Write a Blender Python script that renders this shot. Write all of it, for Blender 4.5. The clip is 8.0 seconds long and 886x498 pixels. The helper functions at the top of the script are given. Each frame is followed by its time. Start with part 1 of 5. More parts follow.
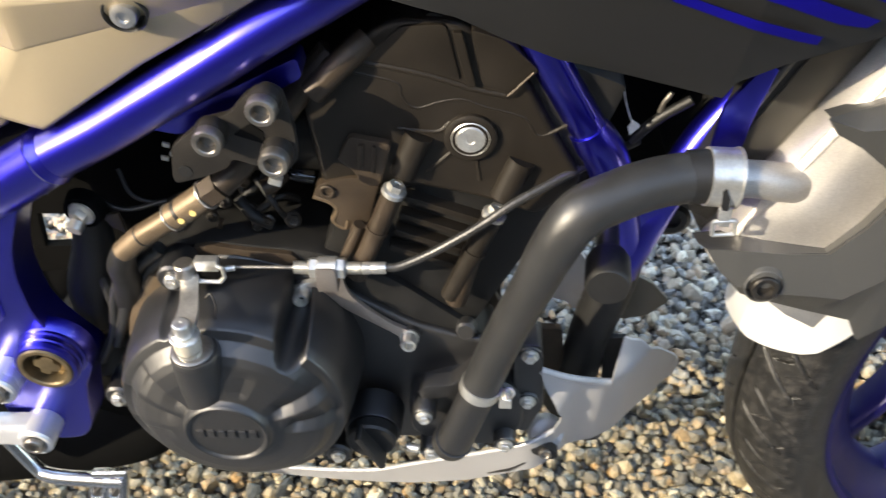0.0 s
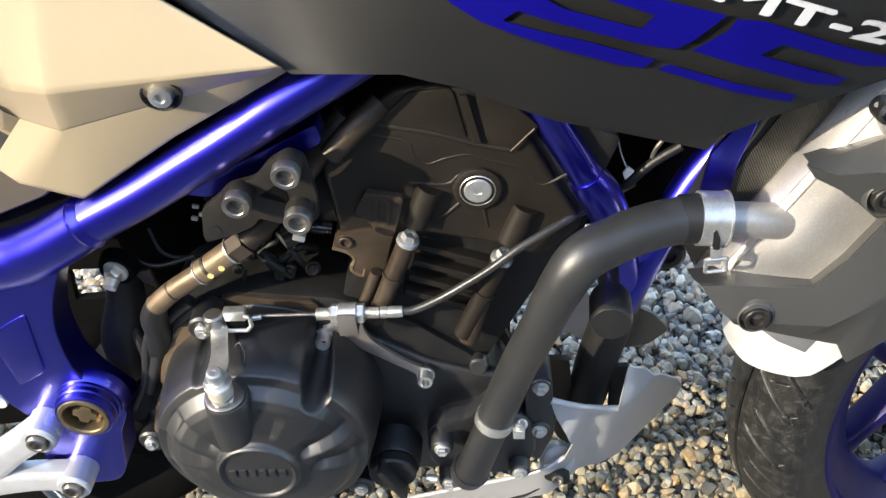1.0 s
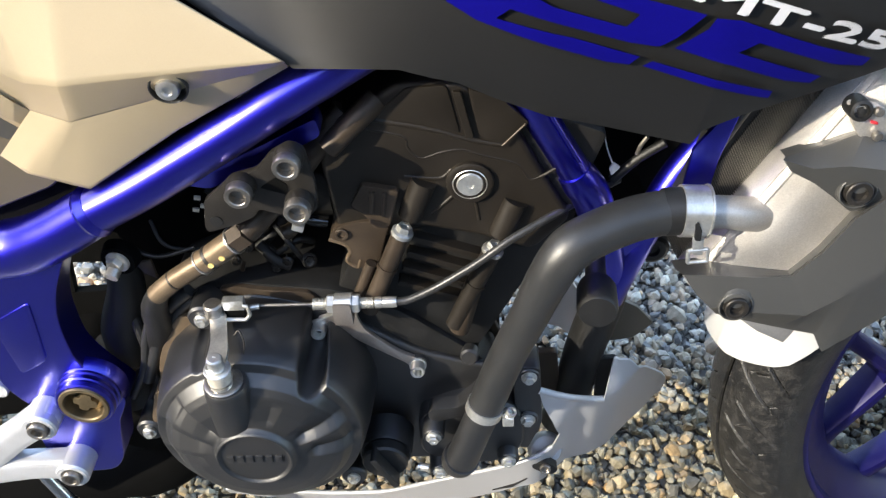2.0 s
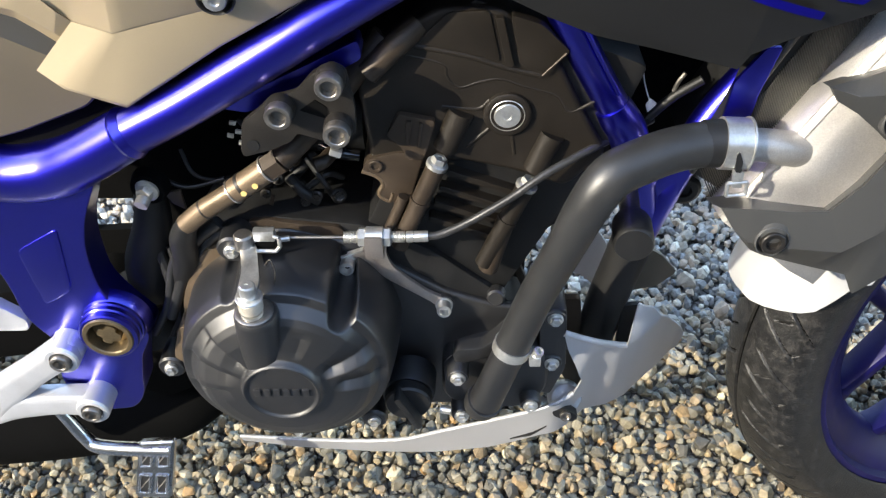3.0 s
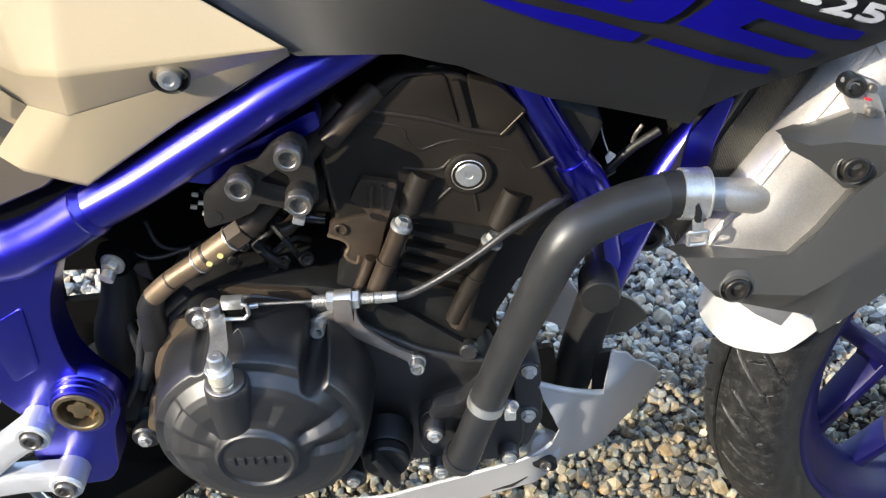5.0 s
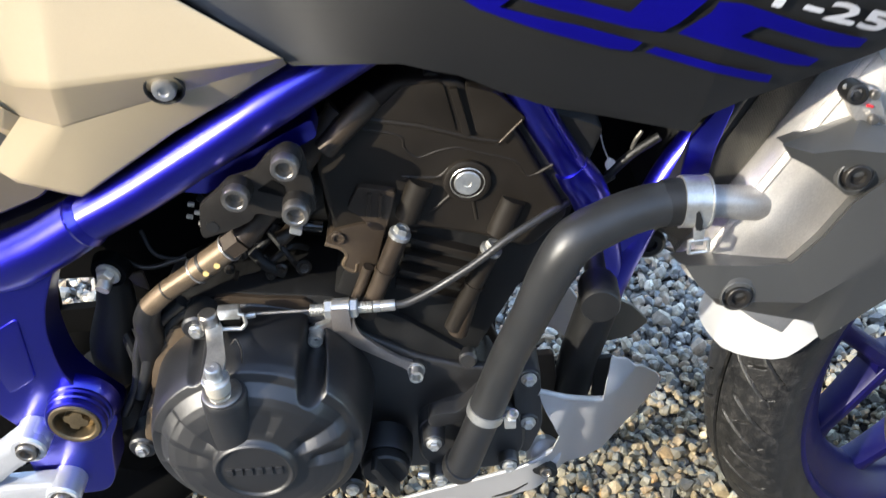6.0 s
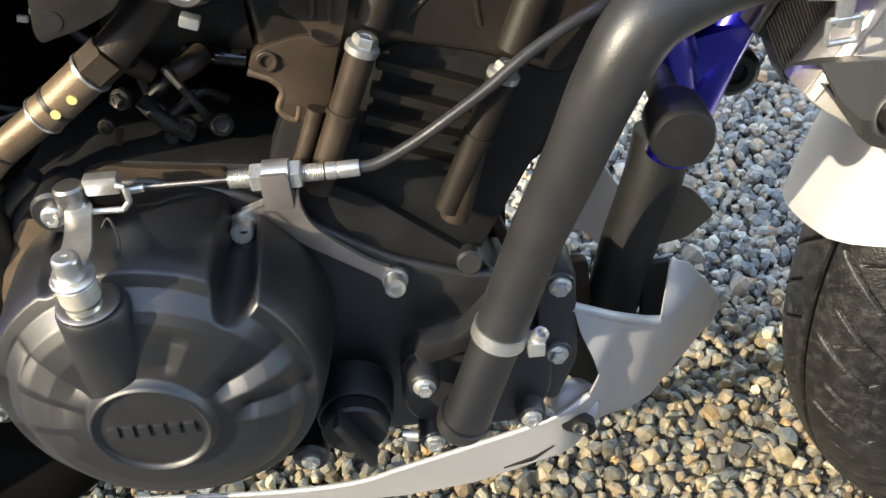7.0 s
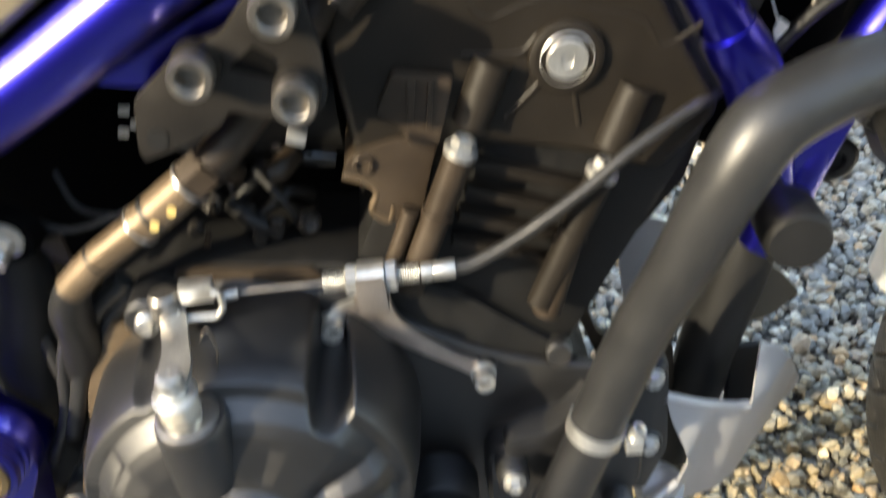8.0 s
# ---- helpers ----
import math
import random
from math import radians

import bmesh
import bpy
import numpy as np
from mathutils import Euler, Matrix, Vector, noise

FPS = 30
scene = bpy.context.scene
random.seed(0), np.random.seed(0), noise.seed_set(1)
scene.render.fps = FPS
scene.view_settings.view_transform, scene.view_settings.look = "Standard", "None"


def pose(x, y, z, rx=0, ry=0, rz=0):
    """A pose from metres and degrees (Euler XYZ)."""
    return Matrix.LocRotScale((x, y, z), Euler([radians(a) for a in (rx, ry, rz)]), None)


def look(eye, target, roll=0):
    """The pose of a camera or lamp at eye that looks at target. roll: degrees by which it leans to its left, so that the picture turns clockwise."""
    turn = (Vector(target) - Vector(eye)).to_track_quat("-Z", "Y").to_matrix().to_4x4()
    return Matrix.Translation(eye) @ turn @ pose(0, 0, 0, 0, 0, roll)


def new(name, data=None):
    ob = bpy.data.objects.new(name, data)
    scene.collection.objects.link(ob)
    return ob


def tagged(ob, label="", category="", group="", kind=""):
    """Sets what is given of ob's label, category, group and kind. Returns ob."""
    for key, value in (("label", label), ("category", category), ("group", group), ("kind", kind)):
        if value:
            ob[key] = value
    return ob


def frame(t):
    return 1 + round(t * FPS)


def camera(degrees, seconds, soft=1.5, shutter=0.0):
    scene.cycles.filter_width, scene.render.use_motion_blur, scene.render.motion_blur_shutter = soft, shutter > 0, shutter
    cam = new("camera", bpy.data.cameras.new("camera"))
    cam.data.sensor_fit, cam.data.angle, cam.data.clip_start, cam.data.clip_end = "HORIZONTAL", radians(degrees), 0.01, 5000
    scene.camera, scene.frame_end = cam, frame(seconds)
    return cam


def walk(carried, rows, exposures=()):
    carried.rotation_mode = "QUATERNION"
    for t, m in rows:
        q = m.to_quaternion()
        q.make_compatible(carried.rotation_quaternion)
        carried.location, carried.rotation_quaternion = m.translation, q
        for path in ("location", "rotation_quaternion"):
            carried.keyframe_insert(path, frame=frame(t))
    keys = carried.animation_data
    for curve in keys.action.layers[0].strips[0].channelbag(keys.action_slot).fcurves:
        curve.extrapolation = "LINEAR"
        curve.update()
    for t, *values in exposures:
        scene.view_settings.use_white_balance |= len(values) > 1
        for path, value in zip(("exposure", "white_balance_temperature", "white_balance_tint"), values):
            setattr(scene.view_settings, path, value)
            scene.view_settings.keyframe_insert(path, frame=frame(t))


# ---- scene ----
from mathutils.geometry import tessellate_polygon

cam = camera(54.0, 8.0, soft=1.3, shutter=0.5)
PATH = [
    (0, (0.014, -0.385, 0.943), (-0.08, 0.854, -0.624), -2.8),
    (0.2, (0.01, -0.391, 0.943), (-0.025, 0.855, -0.622), -0.1),
    (0.5, (0.013, -0.39, 0.956), (-0.052, 0.86, -0.604), -2.5),
    (1, (0.008, -0.399, 0.984), (-0.086, 0.881, -0.55), -4.9),
    (1.2, (0.005, -0.406, 0.984), (-0.09, 0.862, -0.56), -4.7),
    (2.3, (0.003, -0.426, 0.996), (-0.04, 0.874, -0.523), -2.9),
    (2.5, (-0.005, -0.431, 0.987), (-0.039, 0.862, -0.539), -2.6),
    (2.7, (-0.015, -0.443, 0.979), (-0.055, 0.85, -0.547), -2.5),
    (3, (-0.03, -0.452, 0.966), (-0.063, 0.826, -0.572), -1.4),
    (3.5, (-0.026, -0.445, 0.971), (-0.045, 0.854, -0.549), -1.5),
    (4, (-0.021, -0.438, 0.977), (-0.019, 0.876, -0.531), -1.8),
    (4.5, (-0.02, -0.439, 0.978), (-0.012, 0.879, -0.527), -1.8),
    (4.7, (-0.019, -0.442, 0.977), (-0.011, 0.892, -0.512), -2.2),
    (5.8, (-0.016, -0.43, 0.985), (-0.009, 0.91, -0.5), -3.2),
    (6, (-0.018, -0.43, 0.98), (-0.006, 0.902, -0.512), -2.9),
    (6.5, (-0.024, -0.395, 0.883), (-0.028, 0.932, -0.613), -5.0),
    (6.7, (-0.024, -0.371, 0.828), (-0.005, 0.968, -0.658), -4.3),
    (7, (-0.028, -0.344, 0.762), (0.034, 0.985, -0.731), -3.1),
    (7.5, (-0.057, -0.346, 0.762), (-0.074, 0.977, -0.738), -5.5),
    (7.8, (-0.062, -0.335, 0.763), (-0.062, 1.013, -0.715), -4.7),
    (8, (-0.0616, -0.3117, 0.7789), (-0.0361, 1.072, -0.6531), -5.29),
]
# the clip's camera drifts a little in exposure and white balance
TINTS = [(0.0, 0.72, 7600, 11), (0.5, 0.68, 7350, 11), (1.0, 0.66, 7050, 10), (2.5, 0.58, 6850, 10), (4.0, 0.58, 6700, 10), (4.5, 0.58, 6800, 10),
         (6.0, 0.57, 6560, 10), (6.5, 0.58, 6500, 10), (7.0, 0.58, 7400, 9), (7.5, 0.58, 7500, 9), (8.0, 0.78, 7900, 8)]
walk(cam, [(t, look(eye, target, roll)) for t, eye, target, roll in PATH], TINTS)

# ---- light ----
SUN = Vector((-0.74, -0.45, 0.50)).normalized()
world = bpy.data.worlds.new("sky")
scene.world = world
world.use_nodes = True
wn = world.node_tree.nodes
sky = wn.new("ShaderNodeTexSky")
sky.sky_type = "NISHITA"
sky.sun_disc = False
sky.dust_density = 1.2
sky.ozone_density = 1.0
sky.sun_elevation = math.asin(SUN.z)
sky.sun_rotation = math.atan2(SUN.x, SUN.y)
world.node_tree.links.new(sky.outputs[0], wn["Background"].inputs[0])
wn["Background"].inputs[1].default_value = 0.58
sun_data = bpy.data.lights.new("sun", "SUN")
sun_data.energy, sun_data.angle, sun_data.color = 5.0, radians(0.55), (1.0, 0.95, 0.82)
sun = new("sun", sun_data)
sun.matrix_world = look(SUN * 20, (0, 0, 0))


# ---- materials ----
def material(name, color, rough=0.5, metal=0.0, coat=0.0, spread=0.12, scale=30.0, grain=300.0, bump=0.0,
             rough_spread=0.1, spec=0.5, dust=None, dust_amount=0.0, coat_rough=0.08, coat_ior=1.6):
    """Principled surface whose colour and gloss vary at two scales, with fine relief and, if asked for, dusty patches."""
    m = bpy.data.materials.new(name)
    m.use_nodes = True
    nt = m.node_tree
    n, ln = nt.nodes, nt.links
    b = n["Principled BSDF"]
    co = n.new("ShaderNodeTexCoord")
    big, fine = n.new("ShaderNodeTexNoise"), n.new("ShaderNodeTexNoise")
    big.inputs["Scale"].default_value, big.inputs["Detail"].default_value = scale, 5
    fine.inputs["Scale"].default_value, fine.inputs["Detail"].default_value = grain, 3
    for tex in (big, fine):
        ln.new(co.outputs["Object"], tex.inputs["Vector"])
    ramp = n.new("ShaderNodeMapRange")
    ramp.inputs["From Min"].default_value, ramp.inputs["From Max"].default_value = 0.3, 0.7
    ramp.inputs["To Min"].default_value, ramp.inputs["To Max"].default_value = 1 - spread, 1 + spread
    ln.new(big.outputs["Fac"], ramp.inputs["Value"])
    gr = n.new("ShaderNodeMapRange")
    gr.inputs["From Min"].default_value, gr.inputs["From Max"].default_value = 0.25, 0.75
    gr.inputs["To Min"].default_value, gr.inputs["To Max"].default_value = 1 - spread * 0.6, 1 + spread * 0.6
    ln.new(fine.outputs["Fac"], gr.inputs["Value"])
    mul = n.new("ShaderNodeMath")
    mul.operation = "MULTIPLY"
    ln.new(ramp.outputs[0], mul.inputs[0])
    ln.new(gr.outputs[0], mul.inputs[1])
    mix = n.new("ShaderNodeVectorMath")
    mix.operation = "SCALE"
    mix.inputs[0].default_value = color
    ln.new(mul.outputs[0], mix.inputs["Scale"])
    last = mix.outputs[0]
    rr = n.new("ShaderNodeMapRange")
    rr.inputs["To Min"].default_value = max(0.03, rough - rough_spread)
    rr.inputs["To Max"].default_value = min(1.0, rough + rough_spread)
    ln.new(big.outputs["Fac"], rr.inputs["Value"])
    last_rough = rr.outputs[0]
    if dust:
        spots = n.new("ShaderNodeTexNoise")
        spots.inputs["Scale"].default_value, spots.inputs["Detail"].default_value = scale * 1.7, 8
        spots.inputs["Roughness"].default_value = 0.75
        ln.new(co.outputs["Object"], spots.inputs["Vector"])
        cut = n.new("ShaderNodeMapRange")
        cut.inputs["From Min"].default_value, cut.inputs["From Max"].default_value = 0.48, 0.75
        cut.inputs["To Max"].default_value = dust_amount
        ln.new(spots.outputs["Fac"], cut.inputs["Value"])
        over = n.new("ShaderNodeMix")
        over.data_type = "RGBA"
        over.inputs["B"].default_value = (*dust, 1)
        ln.new(cut.outputs[0], over.inputs["Factor"])
        ln.new(last, over.inputs["A"])
        last = over.outputs["Result"]
        dull = n.new("ShaderNodeMath")
        dull.operation, dull.use_clamp = "ADD", True
        ln.new(cut.outputs[0], dull.inputs[0])
        ln.new(last_rough, dull.inputs[1])
        last_rough = dull.outputs[0]
    ln.new(last, b.inputs["Base Color"])
    ln.new(last_rough, b.inputs["Roughness"])
    b.inputs["Metallic"].default_value = metal
    b.inputs["Coat Weight"].default_value = coat
    b.inputs["Coat Roughness"].default_value = coat_rough
    b.inputs["Coat IOR"].default_value = coat_ior
    b.inputs["Specular IOR Level"].default_value = spec
    if bump:
        bp = n.new("ShaderNodeBump")
        bp.inputs["Strength"].default_value = bump
        bp.inputs["Distance"].default_value = 0.0006
        ln.new(fine.outputs["Fac"], bp.inputs["Height"])
        ln.new(bp.outputs[0], b.inputs["Normal"])
    return m


BLUE = material("blue_paint", (0.009, 0.007, 0.46), 0.36, 1.0, 1.0, 0.06, 18, 900, 0.03, 0.04, coat_rough=0.22, coat_ior=1.7)
BLUE_RIM = material("blue_rim_paint", (0.004, 0.003, 0.060), 0.42, 0.1, 0.0, 0.15, 25, 700, 0.08, spec=0.3, dust=(0.12, 0.11, 0.10), dust_amount=0.10)
BLUE_DECAL = material("blue_decal", (0.003, 0.0022, 0.13), 0.42, 0.0, 0.0, 0.08, 25, 500, spec=0.08)
WHITE_DECAL = material("white_decal", (0.55, 0.55, 0.57), 0.4, 0.0, 0.0, 0.05, 30, 500)
ENGINE = material("black_engine_paint", (0.0085, 0.0085, 0.0092), 0.43, 0.0, 0.0, 0.15, 9, 1500, 0.2, 0.03, dust=(0.15, 0.125, 0.10), dust_amount=0.07, spec=1.0)
HEAD = material("cast_head_paint", (0.0150, 0.0120, 0.0090), 0.44, 0.1, 0.0, 0.22, 22, 1400, 0.35, 0.1, dust=(0.07, 0.055, 0.04), dust_amount=0.10, spec=0.35)
BROWN = material("brown_cast_alloy", (0.046, 0.033, 0.0225), 0.42, 0.3, 0.0, 0.25, 30, 1200, 0.35, 0.1, dust=(0.16, 0.115, 0.07), dust_amount=0.15)
DARK = material("dark_cast_metal", (0.0055, 0.0055, 0.0055), 0.55, 0.0, 0.0, 0.25, 40, 900, 0.3, dust=(0.06, 0.05, 0.04), dust_amount=0.12)
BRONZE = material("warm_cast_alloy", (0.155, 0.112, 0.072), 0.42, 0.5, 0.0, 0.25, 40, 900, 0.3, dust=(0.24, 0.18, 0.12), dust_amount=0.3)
PANEL = material("satin_grey_panel", (0.385, 0.312, 0.202), 0.50, 0.1, 0.0, 0.05, 8, 1800, 0.06, 0.05)
TAUPE = material("matte_taupe_plastic", (0.10, 0.084, 0.062), 0.5, 0.0, 0.0, 0.08, 10, 1600, 0.1, 0.05)
SHROUD = material("matte_grey_plastic", (0.052, 0.052, 0.050), 0.46, 0.05, 0.0, 0.07, 12, 1800, 0.12, 0.06)
TANK = material("dark_matte_cover", (0.010, 0.0098, 0.0096), 0.45, 0.0, 0.0, 0.08, 12, 1800, 0.15, 0.04, spec=0.40)
FENDER = material("white_silver_paint", (0.56, 0.56, 0.56), 0.30, 0.30, 0.0, 0.05, 14, 1500, 0.06, 0.06)
SILVER = material("silver_satin_paint", (0.42, 0.42, 0.43), 0.38, 0.25, 0.0, 0.05, 14, 1500, 0.08, 0.06)
ALLOY = material("bare_alloy", (0.62, 0.60, 0.57), 0.30, 0.9, 0.0, 0.12, 45, 700, 0.15, 0.12)
CAST = material("cast_silver_alloy", (0.66, 0.66, 0.67), 0.33, 0.5, 0.0, 0.08, 40, 1200, 0.2, 0.08)
ZINC = material("zinc_plated_steel", (0.68, 0.67, 0.63), 0.33, 0.85, 0.0, 0.15, 90, 600, 0.1, 0.1)
STEEL = material("dull_steel", (0.27, 0.25, 0.225), 0.36, 0.9, 0.0, 0.2, 90, 700, 0.15, 0.12, dust=(0.20, 0.16, 0.12), dust_amount=0.2)
BRACKET = material("dark_steel_plate", (0.040, 0.036, 0.032), 0.42, 0.6, 0.0, 0.2, 50, 900, 0.15, 0.1)
TINTED = material("passivated_bracket", (0.52, 0.46, 0.41), 0.34, 0.85, 0.0, 0.12, 50, 700, 0.1, 0.1)
GOLD = material("gold_passivated_nut", (0.20, 0.15, 0.085), 0.42, 0.75, 0.0, 0.2, 90, 600, 0.15, 0.1)
# near black for shaded gaps and black parts; the shade sits in the colour
SHADE_BLACK = material("shade_black", (0.003, 0.003, 0.003), 0.85, 0.0, 0.0, 0.2, 40, 600, 0.2, 0.05, spec=0.06)
RUBBER = material("black_rubber", (0.009, 0.009, 0.009), 0.5, 0.0, 0.0, 0.2, 60, 900, 0.25, 0.1)
HOSE = material("rubber_hose", (0.022, 0.0222, 0.0222), 0.38, 0.0, 0.0, 0.15, 40, 1100, 0.2, 0.05, dust=(0.11, 0.10, 0.09), dust_amount=0.08, spec=0.55)
TYRE = material("tyre_rubber", (0.009, 0.0088, 0.0084), 0.40, 0.0, 0.0, 0.35, 70, 600, 0.9, 0.16, dust=(0.22, 0.20, 0.18), dust_amount=0.20)
GLOSS = material("glossy_black_plastic", (0.01, 0.01, 0.011), 0.15, 0.0, 0.4, 0.1, 40, 800)
PALE = material("pale_zinc", (0.58, 0.53, 0.44), 0.38, 0.35, 0.0, 0.15, 90, 600, 0.1, 0.1)
CABLE = material("cable_sheath", (0.03, 0.03, 0.03), 0.32, 0.0, 0.0, 0.15, 60, 900, 0.1, 0.06)
RADTANK = material("radiator_alloy", (0.58, 0.555, 0.52), 0.44, 0.80, 0.0, 0.20, 20, 900, 0.3, 0.14, dust=(0.5, 0.42, 0.32), dust_amount=0.15)
FIN = material("radiator_fin", (0.085, 0.08, 0.07), 0.5, 0.4, 0.0, 0.2, 60, 900, 0.1)
CHROME = material("dull_chrome", (0.62, 0.63, 0.65), 0.25, 1.0, 0.0, 0.10, 40, 900, 0.12, 0.08)
SKY_BLOCK = material("sky_block_dark", (0.10, 0.085, 0.070), 0.9, 0.0, 0.0, 0.2, 2.5, 60, 0.5, 0.05)
RED = material("red_mark", (0.6, 0.03, 0.04), 0.5, 0, 0, 0.1, 80, 600)
AMBER = material("amber_mark", (0.75, 0.55, 0.20), 0.4, 0.0, 0.0, 0.1, 80, 600)
MARK = material("white_mark", (0.7, 0.7, 0.66), 0.5, 0.0, 0.0, 0.1, 80, 600)


def stone_material():
    """Crushed river stone: each pebble takes its own tone, from blue-grey to buff with a few orange ones."""
    m = bpy.data.materials.new("gravel_stone")
    m.use_nodes = True
    n, ln = m.node_tree.nodes, m.node_tree.links
    b = n["Principled BSDF"]
    geo = n.new("ShaderNodeNewGeometry")
    ramp = n.new("ShaderNodeValToRGB")
    tones = ((0.0, (0.150, 0.140, 0.118)), (0.10, (0.270, 0.245, 0.195)), (0.22, (0.330, 0.275, 0.190)), (0.33, (0.180, 0.178, 0.160)),
             (0.44, (0.370, 0.300, 0.200)), (0.54, (0.255, 0.245, 0.210)), (0.64, (0.430, 0.390, 0.310)), (0.72, (0.110, 0.104, 0.092)),
             (0.80, (0.345, 0.270, 0.190)), (0.89, (0.370, 0.270, 0.165)), (0.945, (0.460, 0.295, 0.145)), (0.968, (0.620, 0.560, 0.430)))
    e = ramp.color_ramp.elements
    while len(e) < len(tones):
        e.new(0.5)
    for el, (p, c) in zip(e, tones):
        el.position, el.color = p, (*c, 1)
    ramp.color_ramp.interpolation = "CONSTANT"
    ln.new(geo.outputs["Random Per Island"], ramp.inputs[0])
    co = n.new("ShaderNodeTexCoord")
    veins, grain = n.new("ShaderNodeTexNoise"), n.new("ShaderNodeTexNoise")
    veins.inputs["Scale"].default_value, veins.inputs["Detail"].default_value = 140, 6
    grain.inputs["Scale"].default_value, grain.inputs["Detail"].default_value = 900, 4
    ln.new(co.outputs["Object"], veins.inputs["Vector"])
    ln.new(co.outputs["Object"], grain.inputs["Vector"])
    add = n.new("ShaderNodeMath")
    add.operation = "MULTIPLY"
    v = n.new("ShaderNodeMapRange")
    v.inputs["From Min"].default_value, v.inputs["From Max"].default_value = 0.3, 0.7
    v.inputs["To Min"].default_value, v.inputs["To Max"].default_value = 0.72, 1.3
    g = n.new("ShaderNodeMapRange")
    g.inputs["To Min"].default_value, g.inputs["To Max"].default_value = 0.75, 1.25
    ln.new(veins.outputs["Fac"], v.inputs["Value"])
    ln.new(grain.outputs["Fac"], g.inputs["Value"])
    ln.new(v.outputs[0], add.inputs[0])
    ln.new(g.outputs[0], add.inputs[1])
    sc = n.new("ShaderNodeVectorMath")
    sc.operation = "SCALE"
    ln.new(ramp.outputs["Color"], sc.inputs[0])
    ln.new(add.outputs[0], sc.inputs["Scale"])
    # deeper, warmer tones round the machine; paler and bluer beyond a ragged edge
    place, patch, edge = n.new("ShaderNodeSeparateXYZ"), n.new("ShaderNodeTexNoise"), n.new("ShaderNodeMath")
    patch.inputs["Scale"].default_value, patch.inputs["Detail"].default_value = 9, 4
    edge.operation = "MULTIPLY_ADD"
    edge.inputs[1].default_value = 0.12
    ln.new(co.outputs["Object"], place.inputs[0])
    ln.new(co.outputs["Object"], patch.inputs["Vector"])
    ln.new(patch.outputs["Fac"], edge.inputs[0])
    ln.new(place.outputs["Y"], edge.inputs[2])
    far_mask = n.new("ShaderNodeMapRange")
    far_mask.inputs["From Min"].default_value, far_mask.inputs["From Max"].default_value = 0.21, 0.31
    ln.new(edge.outputs[0], far_mask.inputs["Value"])
    near_tone, pale, both = n.new("ShaderNodeVectorMath"), n.new("ShaderNodeMix"), n.new("ShaderNodeMix")
    near_tone.operation = "MULTIPLY"
    near_tone.inputs[1].default_value = (0.73, 0.70, 0.61)
    ln.new(sc.outputs[0], near_tone.inputs[0])
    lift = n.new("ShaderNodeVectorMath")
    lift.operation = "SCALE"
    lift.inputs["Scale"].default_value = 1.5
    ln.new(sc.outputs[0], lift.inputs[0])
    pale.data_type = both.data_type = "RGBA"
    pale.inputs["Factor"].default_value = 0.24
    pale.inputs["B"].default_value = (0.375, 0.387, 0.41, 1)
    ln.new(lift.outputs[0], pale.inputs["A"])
    ln.new(far_mask.outputs[0], both.inputs["Factor"])
    ln.new(near_tone.outputs[0], both.inputs["A"])
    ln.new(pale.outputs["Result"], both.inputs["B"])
    ln.new(both.outputs["Result"], b.inputs["Base Color"])
    gloss = n.new("ShaderNodeMapRange")
    gloss.inputs["To Min"].default_value, gloss.inputs["To Max"].default_value = 0.55, 0.80
    ln.new(far_mask.outputs[0], gloss.inputs["Value"])
    ln.new(gloss.outputs[0], b.inputs["Roughness"])
    bp = n.new("ShaderNodeBump")
    bp.inputs["Strength"].default_value, bp.inputs["Distance"].default_value = 0.5, 0.001
    ln.new(veins.outputs["Fac"], bp.inputs["Height"])
    ln.new(bp.outputs[0], b.inputs["Normal"])
    return m


STONE = stone_material()


def gravel_ground_material():
    """Packed gravel seen from farther off: cells of mixed stone tones with dark gaps."""
    m = bpy.data.materials.new("packed_gravel")
    m.use_nodes = True
    n, ln = m.node_tree.nodes, m.node_tree.links
    b = n["Principled BSDF"]
    co, cell, gap = n.new("ShaderNodeTexCoord"), n.new("ShaderNodeTexVoronoi"), n.new("ShaderNodeTexVoronoi")
    gap.feature = "DISTANCE_TO_EDGE"
    for t in (cell, gap):
        t.inputs["Scale"].default_value = 75
        ln.new(co.outputs["Object"], t.inputs["Vector"])
    ramp = n.new("ShaderNodeValToRGB")
    e = ramp.color_ramp.elements
    e[0].color, e[1].color = (0.17, 0.163, 0.147, 1), (0.33, 0.315, 0.285, 1)
    ln.new(cell.outputs["Color"], ramp.inputs[0])
    edge = n.new("ShaderNodeMapRange")
    edge.inputs["From Max"].default_value, edge.inputs["To Min"].default_value = 0.12, 0.25
    ln.new(gap.outputs["Distance"], edge.inputs["Value"])
    sc = n.new("ShaderNodeVectorMath")
    sc.operation = "SCALE"
    ln.new(ramp.outputs["Color"], sc.inputs[0])
    ln.new(edge.outputs[0], sc.inputs["Scale"])
    ln.new(sc.outputs[0], b.inputs["Base Color"])
    b.inputs["Roughness"].default_value = 0.85
    bp = n.new("ShaderNodeBump")
    bp.inputs["Strength"].default_value, bp.inputs["Distance"].default_value = 0.8, 0.006
    ln.new(edge.outputs[0], bp.inputs["Height"])
    ln.new(bp.outputs[0], b.inputs["Normal"])
    return m


SOIL = gravel_ground_material()


# ---- building helpers (bike space: x ahead, y away from the viewer's side, z up the bike) ----
LEAN_DEGREES = 10.5
bike = new("motorcycle")
bike.rotation_euler = (radians(-LEAN_DEGREES), 0, 0)
tagged(bike, "blue and grey naked motorcycle leaning on its stand over gravel", "motorcycle")


